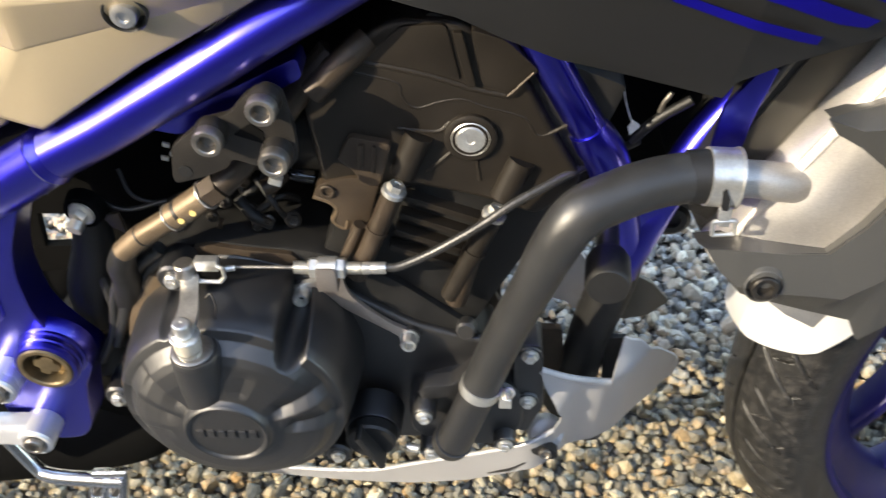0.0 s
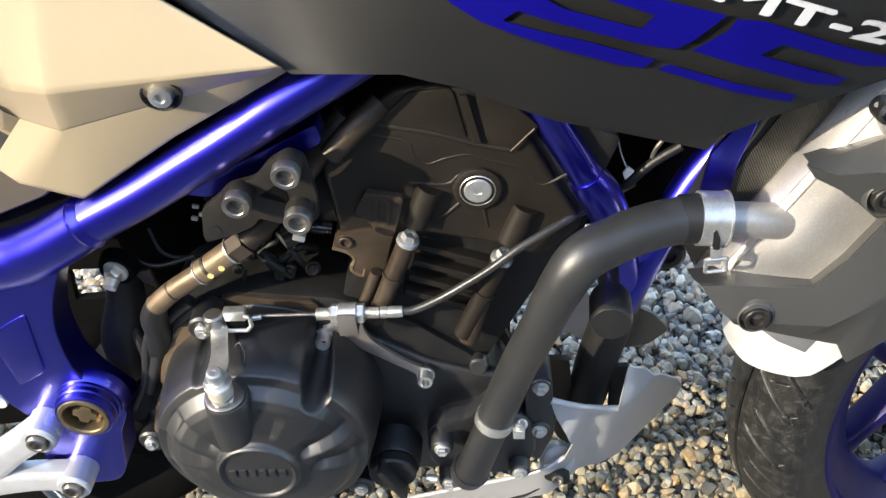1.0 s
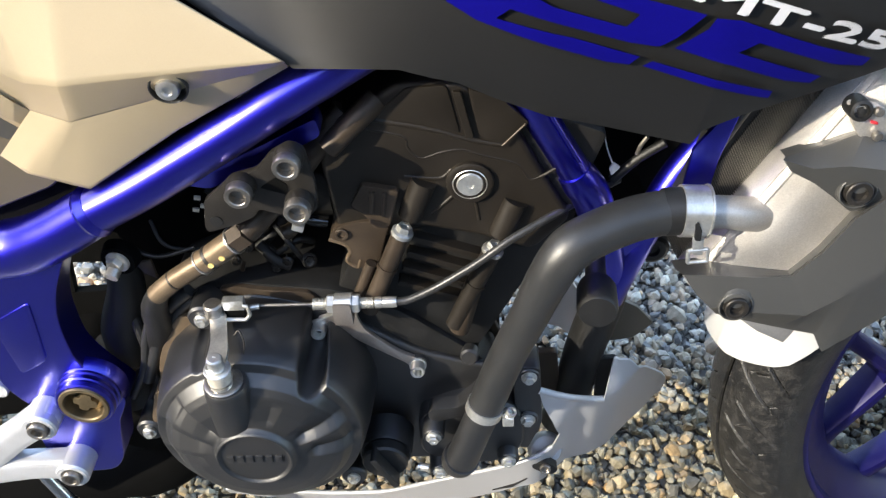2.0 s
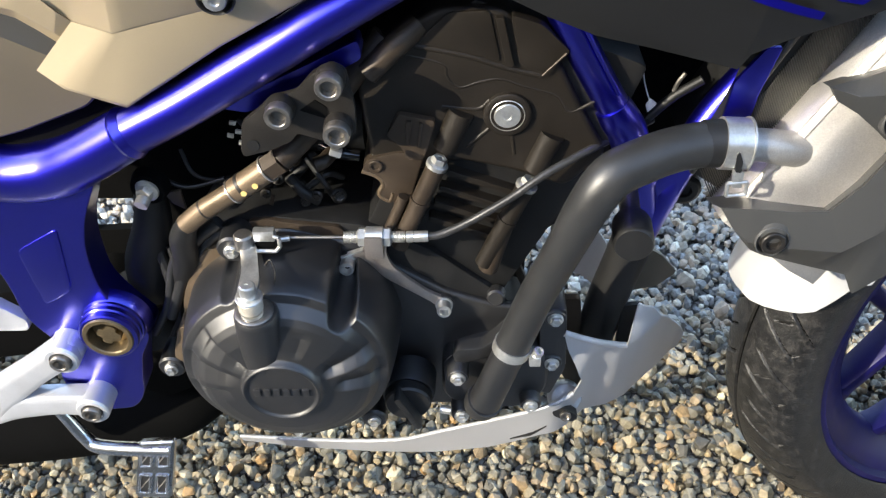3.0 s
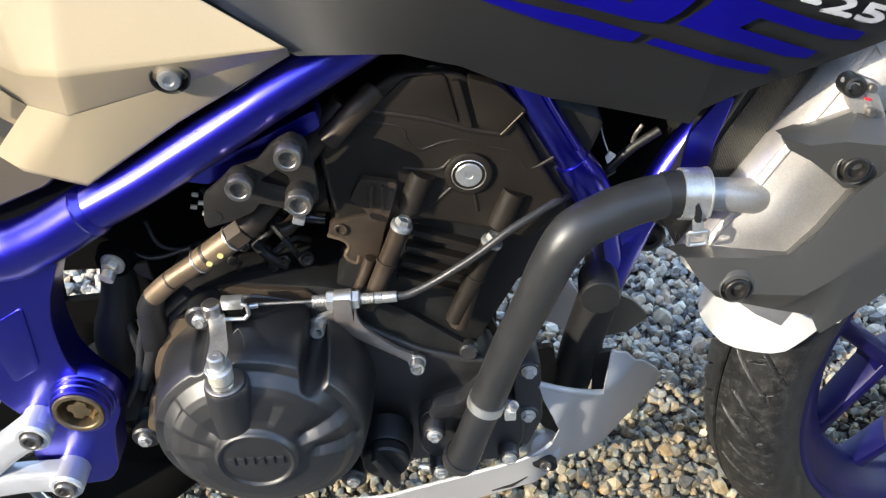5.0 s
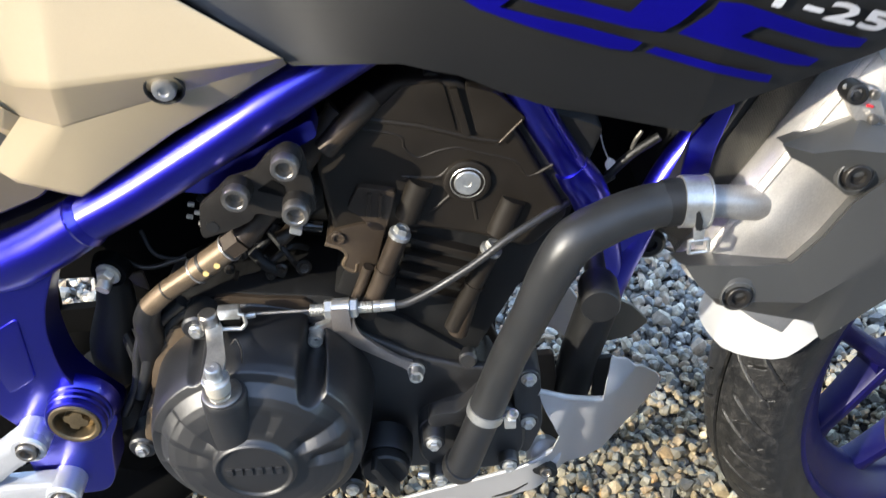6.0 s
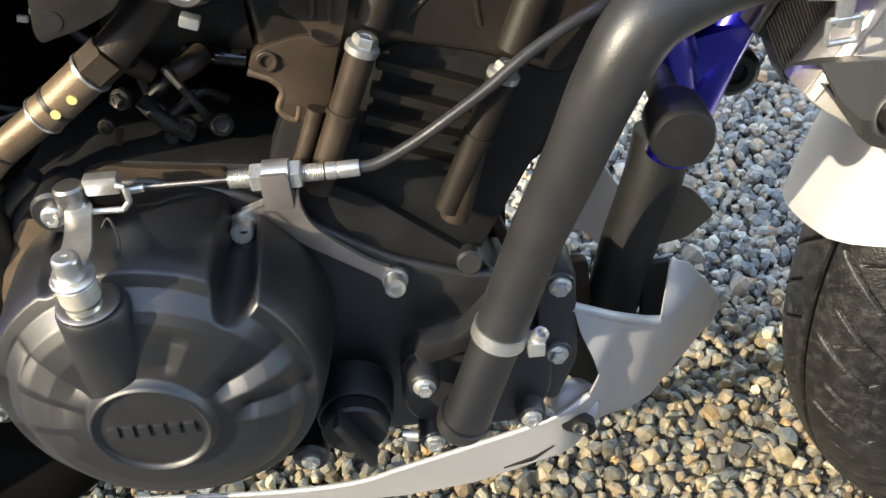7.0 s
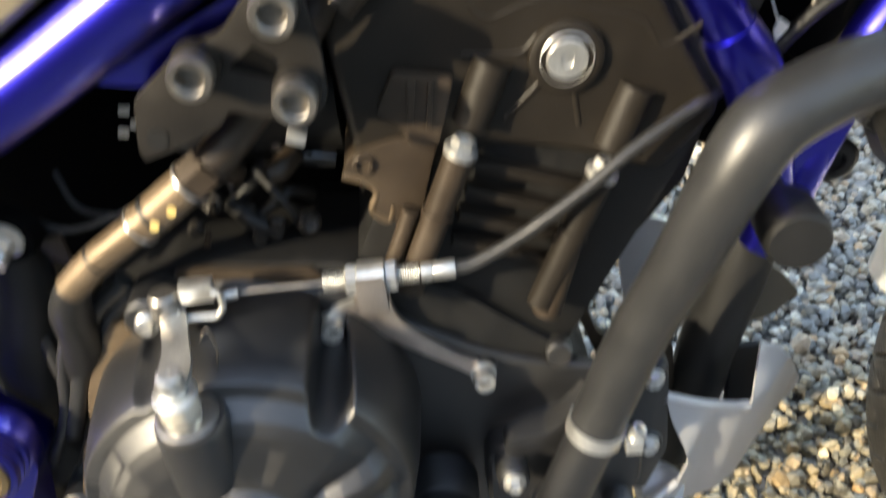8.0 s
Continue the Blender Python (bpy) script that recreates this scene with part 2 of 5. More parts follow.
def part(name, bm, mat, parent, label="", sharp=32):
    """One mesh object under a thing or a part."""
    bmesh.ops.recalc_face_normals(bm, faces=bm.faces)
    for f in bm.faces:
        f.smooth = True
    lim = radians(sharp)
    for e in bm.edges:
        if len(e.link_faces) == 2 and e.calc_face_angle(0) > lim:
            e.smooth = False
    me = bpy.data.meshes.new(name)
    bm.to_mesh(me)
    bm.free()
    me.materials.append(mat)
    ob = new(name, me)
    ob.parent = parent
    if label:
        ob["label"] = label
    return ob


def rounded(points, r, n=4):
    """A polygon with its corners rounded to about r."""
    out, k = [], len(points)
    for i in range(k):
        p, a, c = Vector(points[i]), Vector(points[i - 1]), Vector(points[(i + 1) % k])
        da, dc = a - p, c - p
        t = min(r, da.length * 0.45, dc.length * 0.45)
        s, e = p + da.normalized() * t, p + dc.normalized() * t
        for j in range(n + 1):
            u = j / n
            out.append(s * (1 - u) ** 2 + p * 2 * u * (1 - u) + e * u * u)
    return [tuple(v) for v in out]


def plate(points, y0, y1, r=0.006, bevel=0.002, bm=None, segs=2, n=4):
    """An outline in x and z, rounded, standing from y0 (outer side) to y1, with softened outer edges."""
    own = bmesh.new()
    ring = rounded(points, r, n) if r else points
    face = own.faces.new([own.verts.new((x, y0, z)) for x, z in ring])
    ext = bmesh.ops.extrude_face_region(own, geom=[face])
    for v in ext["geom"]:
        if isinstance(v, bmesh.types.BMVert):
            v.co.y = y1
    bmesh.ops.recalc_face_normals(own, faces=own.faces)
    if bevel:
        rim = [e for e in own.edges if abs(e.verts[0].co.y - y0) < 1e-6 and abs(e.verts[1].co.y - y0) < 1e-6]
        bmesh.ops.bevel(own, geom=rim, offset=bevel, segments=segs, profile=0.6, affect="EDGES", clamp_overlap=True)
    return merged(bm, own)


def merged(bm, own):
    if bm is None:
        return own
    me = bpy.data.meshes.new("tmp")
    own.to_mesh(me)
    own.free()
    bm.from_mesh(me)
    bpy.data.meshes.remove(me)
    return bm


def smooth_path(points, n=8):
    """A curve through all the points."""
    p = [Vector(q) for q in points]
    if len(p) < 3:
        return p
    p = [p[0] * 2 - p[1]] + p + [p[-1] * 2 - p[-2]]
    out = []
    for i in range(1, len(p) - 2):
        a, b, c, d = p[i - 1 : i + 3]
        for j in range(n):
            u = j / n
            out.append(0.5 * (2 * b + (c - a) * u + (2 * a - 5 * b + 4 * c - d) * u * u + (3 * b - a - 3 * c + d) * u ** 3))
    out.append(p[-2])
    return out


def tube(points, r, segs=20, n=8, bm=None, hollow=0.0):
    """A round bar along a smooth path; r is one radius or one for every point given."""
    own = bm if bm is not None else bmesh.new()
    path = smooth_path(points, n)
    k = len(path)
    if isinstance(r, (int, float)):
        radii = [r] * k
    else:
        radii = [float(np.interp(i / (k - 1) * (len(r) - 1), range(len(r)), r)) for i in range(k)]
    up, rings = Vector((0.13, 0.31, 0.94)), []
    for i, q in enumerate(path):
        d = (path[min(i + 1, k - 1)] - path[max(i - 1, 0)]).normalized()
        side = d.cross(up)
        if side.length < 0.05:
            side = d.cross(Vector((1, 0, 0)))
        side.normalize()
        up = side.cross(d).normalized()
        rings.append([own.verts.new(q + (side * math.cos(a) + up * math.sin(a)) * radii[i])
                      for a in (2 * math.pi * s / segs for s in range(segs))])
    for a, b in zip(rings, rings[1:]):
        for s in range(segs):
            own.faces.new((a[s], a[(s + 1) % segs], b[(s + 1) % segs], b[s]))
    own.faces.new(rings[0])
    own.faces.new(rings[-1])
    return own


def lathe(profile, at, axis=(0, -1, 0), segs=24, bm=None, caps=True):
    """Turned shape: (radius, height) pairs along an axis from at."""
    own = bm if bm is not None else bmesh.new()
    q = Vector((0, 0, 1)).rotation_difference(Vector(axis).normalized())
    at, rings = Vector(at), []
    for r, h in profile:
        if r < 1e-6:
            rings.append([own.verts.new(at + q @ Vector((0, 0, h)))])
        else:
            rings.append([own.verts.new(at + q @ Vector((r * math.cos(a), r * math.sin(a), h)))
                          for a in (2 * math.pi * s / segs for s in range(segs))])
    for a, b in zip(rings, rings[1:]):
        for s in range(segs):
            t = (s + 1) % segs
            if len(a) == 1 and len(b) == 1:
                continue
            if len(a) == 1:
                own.faces.new((a[0], b[t], b[s]))
            elif len(b) == 1:
                own.faces.new((a[s], a[t], b[0]))
            else:
                own.faces.new((a[s], a[t], b[t], b[s]))
    for ring in (rings[0], rings[-1]):
        if caps and len(ring) > 2:
            own.faces.new(ring)
    return own


def block(x0, x1, y0, y1, z0, z1, bevel=0.002, turn=0.0, bm=None):
    """A softened box, turned about its own middle in the x-z plane."""
    own = bmesh.new()
    bmesh.ops.create_cube(own, size=1)
    c = Vector(((x0 + x1) / 2, (y0 + y1) / 2, (z0 + z1) / 2))
    m = Matrix.Translation(c) @ Matrix.Rotation(radians(turn), 4, "Y") @ Matrix.Diagonal((x1 - x0, y1 - y0, z1 - z0, 1))
    own.transform(m)
    if bevel:
        bmesh.ops.bevel(own, geom=own.edges[:], offset=bevel, segments=2, profile=0.6, affect="EDGES", clamp_overlap=True)
    return merged(bm, own)


def hex_bolt(parent, at, r=0.006, axis=(0, -1, 0), mat=ZINC, flange=True, name="bolt", label=""):
    """Flanged hexagon head with a dished top."""
    bm = bmesh.new()
    if flange:
        lathe([(r * 1.35, -0.002), (r * 1.35, 0.0012), (r * 1.05, 0.0022)], at, axis, 18, bm)
    lathe([(r, 0.0), (r, r * 0.85), (r * 0.86, r * 1.05), (r * 0.5, r * 0.98), (r * 0.45, r * 0.88), (0, r * 0.86)], at, axis, 6, bm)
    return part(name, bm, mat, parent, label)


def cap_bolt(parent, at, r=0.008, h=0.008, axis=(0, -1, 0), mat=STEEL, washer=0.0, name="bolt", label=""):
    """Round cap head with a deep hexagon socket."""
    bm = bmesh.new()
    if washer:
        lathe([(washer, -0.001), (washer, 0.0012), (r, 0.0014)], at, axis, 24, bm)
    lathe([(r, -0.001), (r, h * 0.86), (r * 0.92, h), (r * 0.66, h), (r * 0.60, h * 0.94), (r * 0.55, h * 0.30), (0, h * 0.28)], at, axis, 24, bm)
    return part(name, bm, mat, parent, label)


def strip(rows, thick, bm=None):
    """A bent sheet: rows of points across it, given a thickness away from the viewer's side."""
    own = bm if bm is not None else bmesh.new()
    front = [[own.verts.new(p) for p in row] for row in rows]
    back = [[own.verts.new(Vector(p) + Vector((0, thick, -thick * 0.4))) for p in row] for row in rows]
    for grid, flip in ((front, False), (back, True)):
        for a, b in zip(grid, grid[1:]):
            for i in range(len(a) - 1):
                q = (a[i], a[i + 1], b[i + 1], b[i])
                own.faces.new(q[::-1] if flip else q)
    def border(g):
        return [r[0] for r in g] + list(g[-1][1:]) + [r[-1] for r in g[-2::-1]] + list(g[0][-2:0:-1])
    f, k = border(front), border(back)
    for i in range(len(f)):
        j = (i + 1) % len(f)
        own.faces.new((f[i], f[j], k[j], k[i]))
    return own


def formed(ring, depth, thick, step=0.006, bm=None, r=0.004):
    """A sheet of the given outline in x and z, bent so that its outer side stands at depth(x, z)."""
    own = bmesh.new()
    own.faces.new([own.verts.new((x, 0, z)) for x, z in (rounded(ring, r, 3) if r else ring)])
    for axis in ((1, 0, 0), (0, 0, 1)):
        k = 0 if axis[0] else 2
        lo, hi = min(v.co[k] for v in own.verts), max(v.co[k] for v in own.verts)
        for c in np.arange(lo + step, hi, step):
            bmesh.ops.bisect_plane(own, geom=own.verts[:] + own.edges[:] + own.faces[:], plane_co=Vector(axis) * float(c), plane_no=axis)
    outer = list(own.faces)
    ext = bmesh.ops.extrude_face_region(own, geom=outer)
    back = {v for v in ext["geom"] if isinstance(v, bmesh.types.BMVert)}
    for v in own.verts:
        v.co.y = depth(v.co.x, v.co.z) + (thick if v in back else 0.0)
    return merged(bm, own)


# ---- ground ----
def build_ground():
    bm = bmesh.new()
    bmesh.ops.create_grid(bm, x_segments=60, y_segments=60, size=1.0)
    for v in bm.verts:
        x, y = v.co.x, v.co.y
        v.co.x, v.co.y = math.copysign(abs(x) ** 6 * 1500 + abs(x) * 2.0, x), math.copysign(abs(y) ** 6 * 1500 + abs(y) * 2.0, y)
        v.co.z = -0.012 + 0.004 * noise.noise(v.co * 3.0)
    ob = part("ground", bm, SOIL, None)
    return tagged(ob, "packed grey-brown gravel ground reaching the horizon", "ground", kind="structure")


def stone_shapes(rng, count):
    """Angular crushed stones: hulls of points strewn over a rounded body."""
    shapes = []
    for k in range(count):
        bm = bmesh.new()
        count_here = 17 + k % 3 * 4
        for i in range(count_here):
            h = 1 - 2 * (i + 0.5) / count_here
            d = np.array([math.sqrt(1 - h * h) * math.cos(2.4 * i), math.sqrt(1 - h * h) * math.sin(2.4 * i), h]) + rng.normal(size=3) * 0.32
            d = d / np.abs(d).max() * 0.55 + d / np.linalg.norm(d) * 0.45
            bm.verts.new(d * rng.uniform(0.86, 1.0))
        hull = bmesh.ops.convex_hull(bm, input=bm.verts[:])
        loose = [v for v in bm.verts if not v.link_faces]
        bmesh.ops.delete(bm, geom=loose, context="VERTS")
        bmesh.ops.triangulate(bm, faces=bm.faces[:])
        bm.verts.index_update()
        co = np.array([v.co[:] for v in bm.verts])
        fa = np.array([[v.index for v in f.verts] for f in bm.faces])
        bm.free()
        shapes.append((co, fa))
    return shapes


def build_gravel():
    """Loose crushed stones lying on and in each other, thick where the bike stands."""
    rng = np.random.default_rng(7)
    shapes = stone_shapes(rng, 40)
    verts, faces, base = [], [], 0
    cell = 0.0104
    xs, ys = np.arange(-0.95, 1.05, cell), np.arange(-0.16, 1.15, cell)
    for layer in (0, 1):
        for x in xs:
            for y in ys:
                if layer == 1 and rng.random() < 0.55:
                    continue
                px, py = x + rng.uniform(-0.6, 0.6) * cell, y + rng.uniform(-0.6, 0.6) * cell
                s = float(np.clip(rng.lognormal(math.log(0.0064), 0.28), 0.0036, 0.0120))
                co, fa = shapes[rng.integers(len(shapes))]
                q = Euler(rng.uniform(0, 6.3, 3)).to_matrix()
                sq = np.array([rng.uniform(0.85, 1.35), rng.uniform(0.75, 1.1), rng.uniform(0.55, 0.85)]) * s
                p = (co * sq) @ np.array(q).T
                z = -0.005 + layer * 0.005 + rng.uniform(-0.003, 0.003) + 0.004 * noise.noise(Vector((px * 5, py * 5, 0)))
                verts.append(p + np.array([px, py, z]))
                faces.append(fa + base)
                base += len(co)
    v, f = np.concatenate(verts), np.concatenate(faces)
    me = bpy.data.meshes.new("gravel")
    me.from_pydata(v.tolist(), [], f.tolist())
    me.polygons.foreach_set("use_smooth", np.zeros(len(f), dtype=bool))
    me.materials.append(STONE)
    me.update()
    ob = new("gravel", me)
    return tagged(ob, "loose crushed grey and buff gravel with a few orange stones", "gravel", kind="stuff")


def build_sky_block(name, middle, size):
    """Plain unseen wall, added to keep the bright low sky out of reflections."""
    bm = bmesh.new()
    bmesh.ops.create_cube(bm, size=1)
    bm.transform(Matrix.Translation(middle) @ Matrix.Diagonal((*size, 1)))
    bmesh.ops.bevel(bm, geom=bm.edges[:], offset=0.01, segments=2, affect="EDGES")
    return tagged(part(name, bm, SKY_BLOCK, None), "unseen plain dark brown wall added to block the low sky", "wall", kind="structure")


build_ground()
build_gravel()
build_sky_block("sky_block_south", (1.2, -2.9, 1.40), (12.2, 0.20, 2.84))
build_sky_block("sky_block_west", (-5.0, 1.6, 1.25), (0.20, 8.79, 2.54))


# ---- front wheel ----
def build_front_wheel():
    hub = new("front_wheel")
    hub.parent = bike
    hub.location, hub.rotation_euler = (0.507, 0.005, 0.287), (radians(-2.5), 0, radians(15))
    hub["label"] = "front wheel turned to the far side, blue cast rim"
    R, W = 0.290, 0.0505
    bm = bmesh.new()
    turns = np.concatenate((np.linspace(radians(125), radians(235), 1000, endpoint=False), np.linspace(radians(235), radians(485), 160, endpoint=False)))
    nu, nv = len(turns), 231
    grid, sunk = [], set()
    pitch = 2 * math.pi / 28
    for u in turns:
        row = []
        for j in range(nv):
            s = -1 + 2 * j / (nv - 1)
            k = min(1.0, abs(s) / 0.78)
            a = k * radians(88)
            y, r = W * math.sin(a), R - 0.034 * (1 - math.cos(a)) / (1 - math.cos(radians(88)))
            if abs(s) > 0.78:
                w = (abs(s) - 0.78) / 0.22
                y, r = y - 0.008 * w * w, r - 0.028 * w
            y = math.copysign(y, s)
            # one long groove round the crown, long slanted ones and short cross cuts beside it
            dep, d = 0.0, abs(s + 0.01)
            ring = d < 0.024
            if ring:
                dep = 0.005 * min(1, (0.024 - d) / 0.012)
            for start, slope, lo, hi, wide in ((0.0, 0.26, 0.07, 0.56, 0.0085), (0.5, 0.26, 0.16, 0.70, 0.0085), (0.28, -0.14, 0.20, 0.40, 0.005), (0.75, -0.10, 0.42, 0.60, 0.0045)):
                if lo < d < hi:
                    off = (u - start * pitch - slope * d) / pitch
                    off = abs(off - round(off)) * pitch
                    if off < wide:
                        dep = max(dep, 0.0034 * min(1, (wide - off) / 0.006) * min(1, (d - lo) / 0.05, (hi - d) / 0.08))
            r -= dep
            v = bm.verts.new((r * math.cos(u), y, r * math.sin(u)))
            # groove faces go black: free of dust, with the groove's shade painted in
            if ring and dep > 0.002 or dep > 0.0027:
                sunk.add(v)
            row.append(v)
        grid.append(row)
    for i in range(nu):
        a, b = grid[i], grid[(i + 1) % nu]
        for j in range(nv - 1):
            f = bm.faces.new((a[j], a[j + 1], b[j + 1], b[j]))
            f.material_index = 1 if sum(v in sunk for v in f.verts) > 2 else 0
    part("tyre", bm, TYRE, hub, "dusty worn black tyre with slanted grooves", 60).data.materials.append(SHADE_BLACK)
    prof = [(0.222, -0.041), (0.2285, -0.041), (0.2295, -0.038), (0.227, -0.035), (0.212, -0.033), (0.204, -0.026), (0.192, -0.018), (0.186, -0.008),
            (0.186, 0.008), (0.192, 0.018), (0.204, 0.026), (0.212, 0.033), (0.227, 0.035), (0.2295, 0.038), (0.2285, 0.041), (0.222, 0.041),
            (0.216, 0.028), (0.212, 0.0), (0.216, -0.028), (0.222, -0.041)]
    bm = bmesh.new()
    lathe(prof, (0, 0, 0), (0, 1, 0), 160, bm)
    for f in [f for f in bm.faces if len(f.verts) > 10]:
        bm.faces.remove(f)
    bmesh.ops.remove_doubles(bm, verts=bm.verts, dist=1e-5)
    rim = part("rim", bm, BLUE_RIM, hub, "dark blue cast wheel rim", 40)
    for k in range(15):
        mid = radians(184 + 72 * (k // 3))
        spread = (0.0, radians(22), -radians(22))[k % 3]
        fork = Vector((math.cos(mid), 0, math.sin(mid)))
        bm = bmesh.new()
        p0, p1 = (fork * 0.035, fork * 0.128) if k % 3 == 0 else (fork * 0.112, Vector((math.cos(mid + spread), 0, math.sin(mid + spread))) * 0.196)
        wide = 0.015 if k % 3 == 0 else 0.0095
        d = (p1 - p0).normalized()
        side = Vector((-d.z, 0, d.x))
        rings = []
        for u in np.linspace(0, 1, 7):
            c = p0.lerp(p1, u)
            w, h = wide - 0.001 * math.sin(u * 3.14) + 0.004 * max(0, u - 0.85) / 0.15, 0.018 - 0.004 * u
            rings.append([bm.verts.new(c + side * (w * math.copysign(abs(math.cos(t)) ** 0.6, math.cos(t))) + Vector((0, h * math.copysign(abs(math.sin(t)) ** 0.6, math.sin(t)), 0)))
                          for t in np.linspace(0, 2 * math.pi, 14, endpoint=False)])
        for x, y in zip(rings, rings[1:]):
            for s in range(14):
                bm.faces.new((x[s], x[(s + 1) % 14], y[(s + 1) % 14], y[s]))
        bm.faces.new(rings[0]), bm.faces.new(rings[-1])
        part("spoke", bm, BLUE_RIM, hub)
    bm = bmesh.new()
    lathe([(0.0, -0.05), (0.03, -0.05), (0.045, -0.03), (0.045, 0.03), (0.03, 0.05), (0, 0.05)], (0, 0, 0), (0, 1, 0), 32, bm)
    part("hub", bm, BLUE_RIM, hub)
    bm = bmesh.new()
    lathe([(0.105, -0.058), (0.149, -0.058), (0.149, -0.053), (0.105, -0.053)], (0, 0, 0), (0, 1, 0), 72, bm)
    for f in [f for f in bm.faces if len(f.verts) > 10]:
        bm.faces.remove(f)
    part("brake_disc", bm, STEEL, hub, "bare steel brake disc")
    return hub


build_front_wheel()


def build_fender():
    """Mudguard that follows the tyre, with side cheeks drawn forward."""
    bm = bmesh.new()
    rows = []
    for i in range(25):
        row = []
        for j in range(41):
            s = -1 + j / 20
            a = radians(166 - (166 - float(np.interp(s, [-1, -0.92, -0.85, -0.78, -0.70, -0.60, -0.45, -0.3, -0.15], [154, 154.6, 156.4, 159.5, 161.9, 163.2, 164.3, 165.3, 166]))) * (1 - i / 24) - i * 4.2)
            b = s * radians(82)
            r = 0.319 - 0.060 * (1 - math.cos(b)) * 1.0
            y = 0.064 * math.sin(b) / math.sin(radians(82))
            p = Vector((r * math.cos(a), y, r * math.sin(a)))
            row.append(p)
        rows.append(row)
    m = Matrix.Translation((0.510, 0.005, 0.287)) @ Euler((radians(-2.5), 0, radians(15))).to_matrix().to_4x4()
    rows = [[m @ p for p in row] for row in rows]
    strip(rows, 0.003, bm)
    return part("front_fender", bm, FENDER, bike, "silver front mudguard over the tyre", 50)


build_fender()


# ---- frame ----
def build_frame():
    bm = tube([(-0.2495, -0.128, 0.5590), (-0.208, -0.128, 0.5805), (-0.1724, -0.128, 0.6015), (-0.1442, -0.127, 0.6180), (-0.1056, -0.122, 0.6400), (-0.0480, -0.106, 0.668), (0.0417, -0.08, 0.717)], [0.0164, 0.0158, 0.0154, 0.0152, 0.0150, 0.0150, 0.0150], 36)
    upper = part("frame_tube", bm, BLUE, bike, "bright blue upper frame tube")
    part("weld_collar", tube([(-0.2535, -0.128, 0.5570), (-0.2490, -0.128, 0.5593), (-0.2440, -0.128, 0.5619)], [0.0168, 0.0188, 0.0166], 36), BLUE, upper)
    part("rear_tube", tube([(-0.250, -0.128, 0.5590), (-0.283, -0.125, 0.5395), (-0.315, -0.119, 0.5240), (-0.35, -0.116, 0.5205), (-0.40, -0.114, 0.534), (-0.48, -0.11, 0.57)], [0.0180, 0.0192, 0.0215, 0.0215, 0.0195, 0.018], 36), BLUE, upper)
    part("flange", plate([(-0.19, 0.572), (-0.12, 0.606), (-0.092, 0.620), (-0.090, 0.607), (-0.12, 0.591), (-0.17, 0.568)], -0.118, -0.10, 0.004, 0.002), BLUE, upper)
    casting = [(-0.4, 0.545), (-0.34, 0.528), (-0.292, 0.53), (-0.268, 0.549), (-0.299, 0.486), (-0.306, 0.46), (-0.307, 0.438), (-0.306, 0.416), (-0.297, 0.398), (-0.288, 0.384), (-0.2775, 0.370), (-0.2860, 0.352), (-0.2900, 0.345), (-0.2960, 0.320), (-0.3000, 0.295), (-0.3109, 0.279), (-0.3350, 0.276), (-0.3600, 0.279), (-0.366, 0.322), (-0.354, 0.356), (-0.37, 0.382), (-0.374, 0.395), (-0.375, 0.419), (-0.378, 0.437), (-0.405, 0.5)]
    bm = plate(casting, -0.128, -0.098, 0.012, 0.011, segs=5)
    cast = part("pivot_bracket", bm, BLUE, bike, "bright blue cast frame plate holding the swingarm pivot", 40)
    part("raised_panel", plate([(-0.357, 0.458), (-0.321, 0.479), (-0.327, 0.418), (-0.352, 0.403)], -0.1295, -0.12, 0.006, 0.0014, segs=2), BLUE, cast)
    bm = bmesh.new()
    lathe([(0.0285, -0.006), (0.0272, 0.002), (0.0248, 0.005), (0.0246, 0.007), (0.0232, 0.008), (0.0231, 0.0095), (0.0240, 0.0105), (0.0240, 0.0125), (0.0228, 0.0135), (0.0228, 0.015), (0.0236, 0.016), (0.0230, 0.019), (0.0215, 0.020), (0.0172, 0.020), (0.0168, 0.002), (0, 0.002)],
          (-0.304, -0.124, 0.382), (0, -1, 0), 48, bm)
    part("pivot_boss", bm, BLUE, cast, "ribbed blue boss round the pivot")
    bm = bmesh.new()
    lathe([(0.0200, 0.000), (0.0200, 0.0150), (0.0192, 0.0165), (0.0162, 0.0165), (0.0155, 0.0155), (0.0150, 0.005), (0.0, 0.005)], (-0.304, -0.129, 0.382), (0, -1, 0), 48, bm)
    part("pivot_nut", bm, GOLD, cast, "gold ring nut in the pivot")
    bm = plate([(0.0095 * math.cos(k * math.pi / 12) * (0.72 if k % 6 in (1, 2) else 1) - 0.304, 0.0095 * math.sin(k * math.pi / 12) * (0.72 if k % 6 in (1, 2) else 1) + 0.382) for k in range(24)], -0.1415, -0.133, 0.0, 0.0006)
    part("pivot_bolt", bm, GOLD, cast)
    front = part("down_tube", tube([(0.022, -0.083, 0.662), (0.034, -0.085, 0.636), (0.050, -0.088, 0.605), (0.072, -0.090, 0.567), (0.092, -0.090, 0.532), (0.106, -0.088, 0.490), (0.116, -0.085, 0.448)], 0.0116, 24), BLUE, bike, "blue front down tube of the frame")
    part("seam", tube([(0.031, -0.0935, 0.664), (0.043, -0.0955, 0.638), (0.059, -0.0985, 0.607), (0.080, -0.1005, 0.570)], 0.0016, 10), BLUE, front)
    part("joint_collar", tube([(0.078, -0.090, 0.556), (0.084, -0.090, 0.546), (0.092, -0.090, 0.532), (0.106, -0.088, 0.490)], [0.0129, 0.0142, 0.0142, 0.0138], 24), BLUE, front)
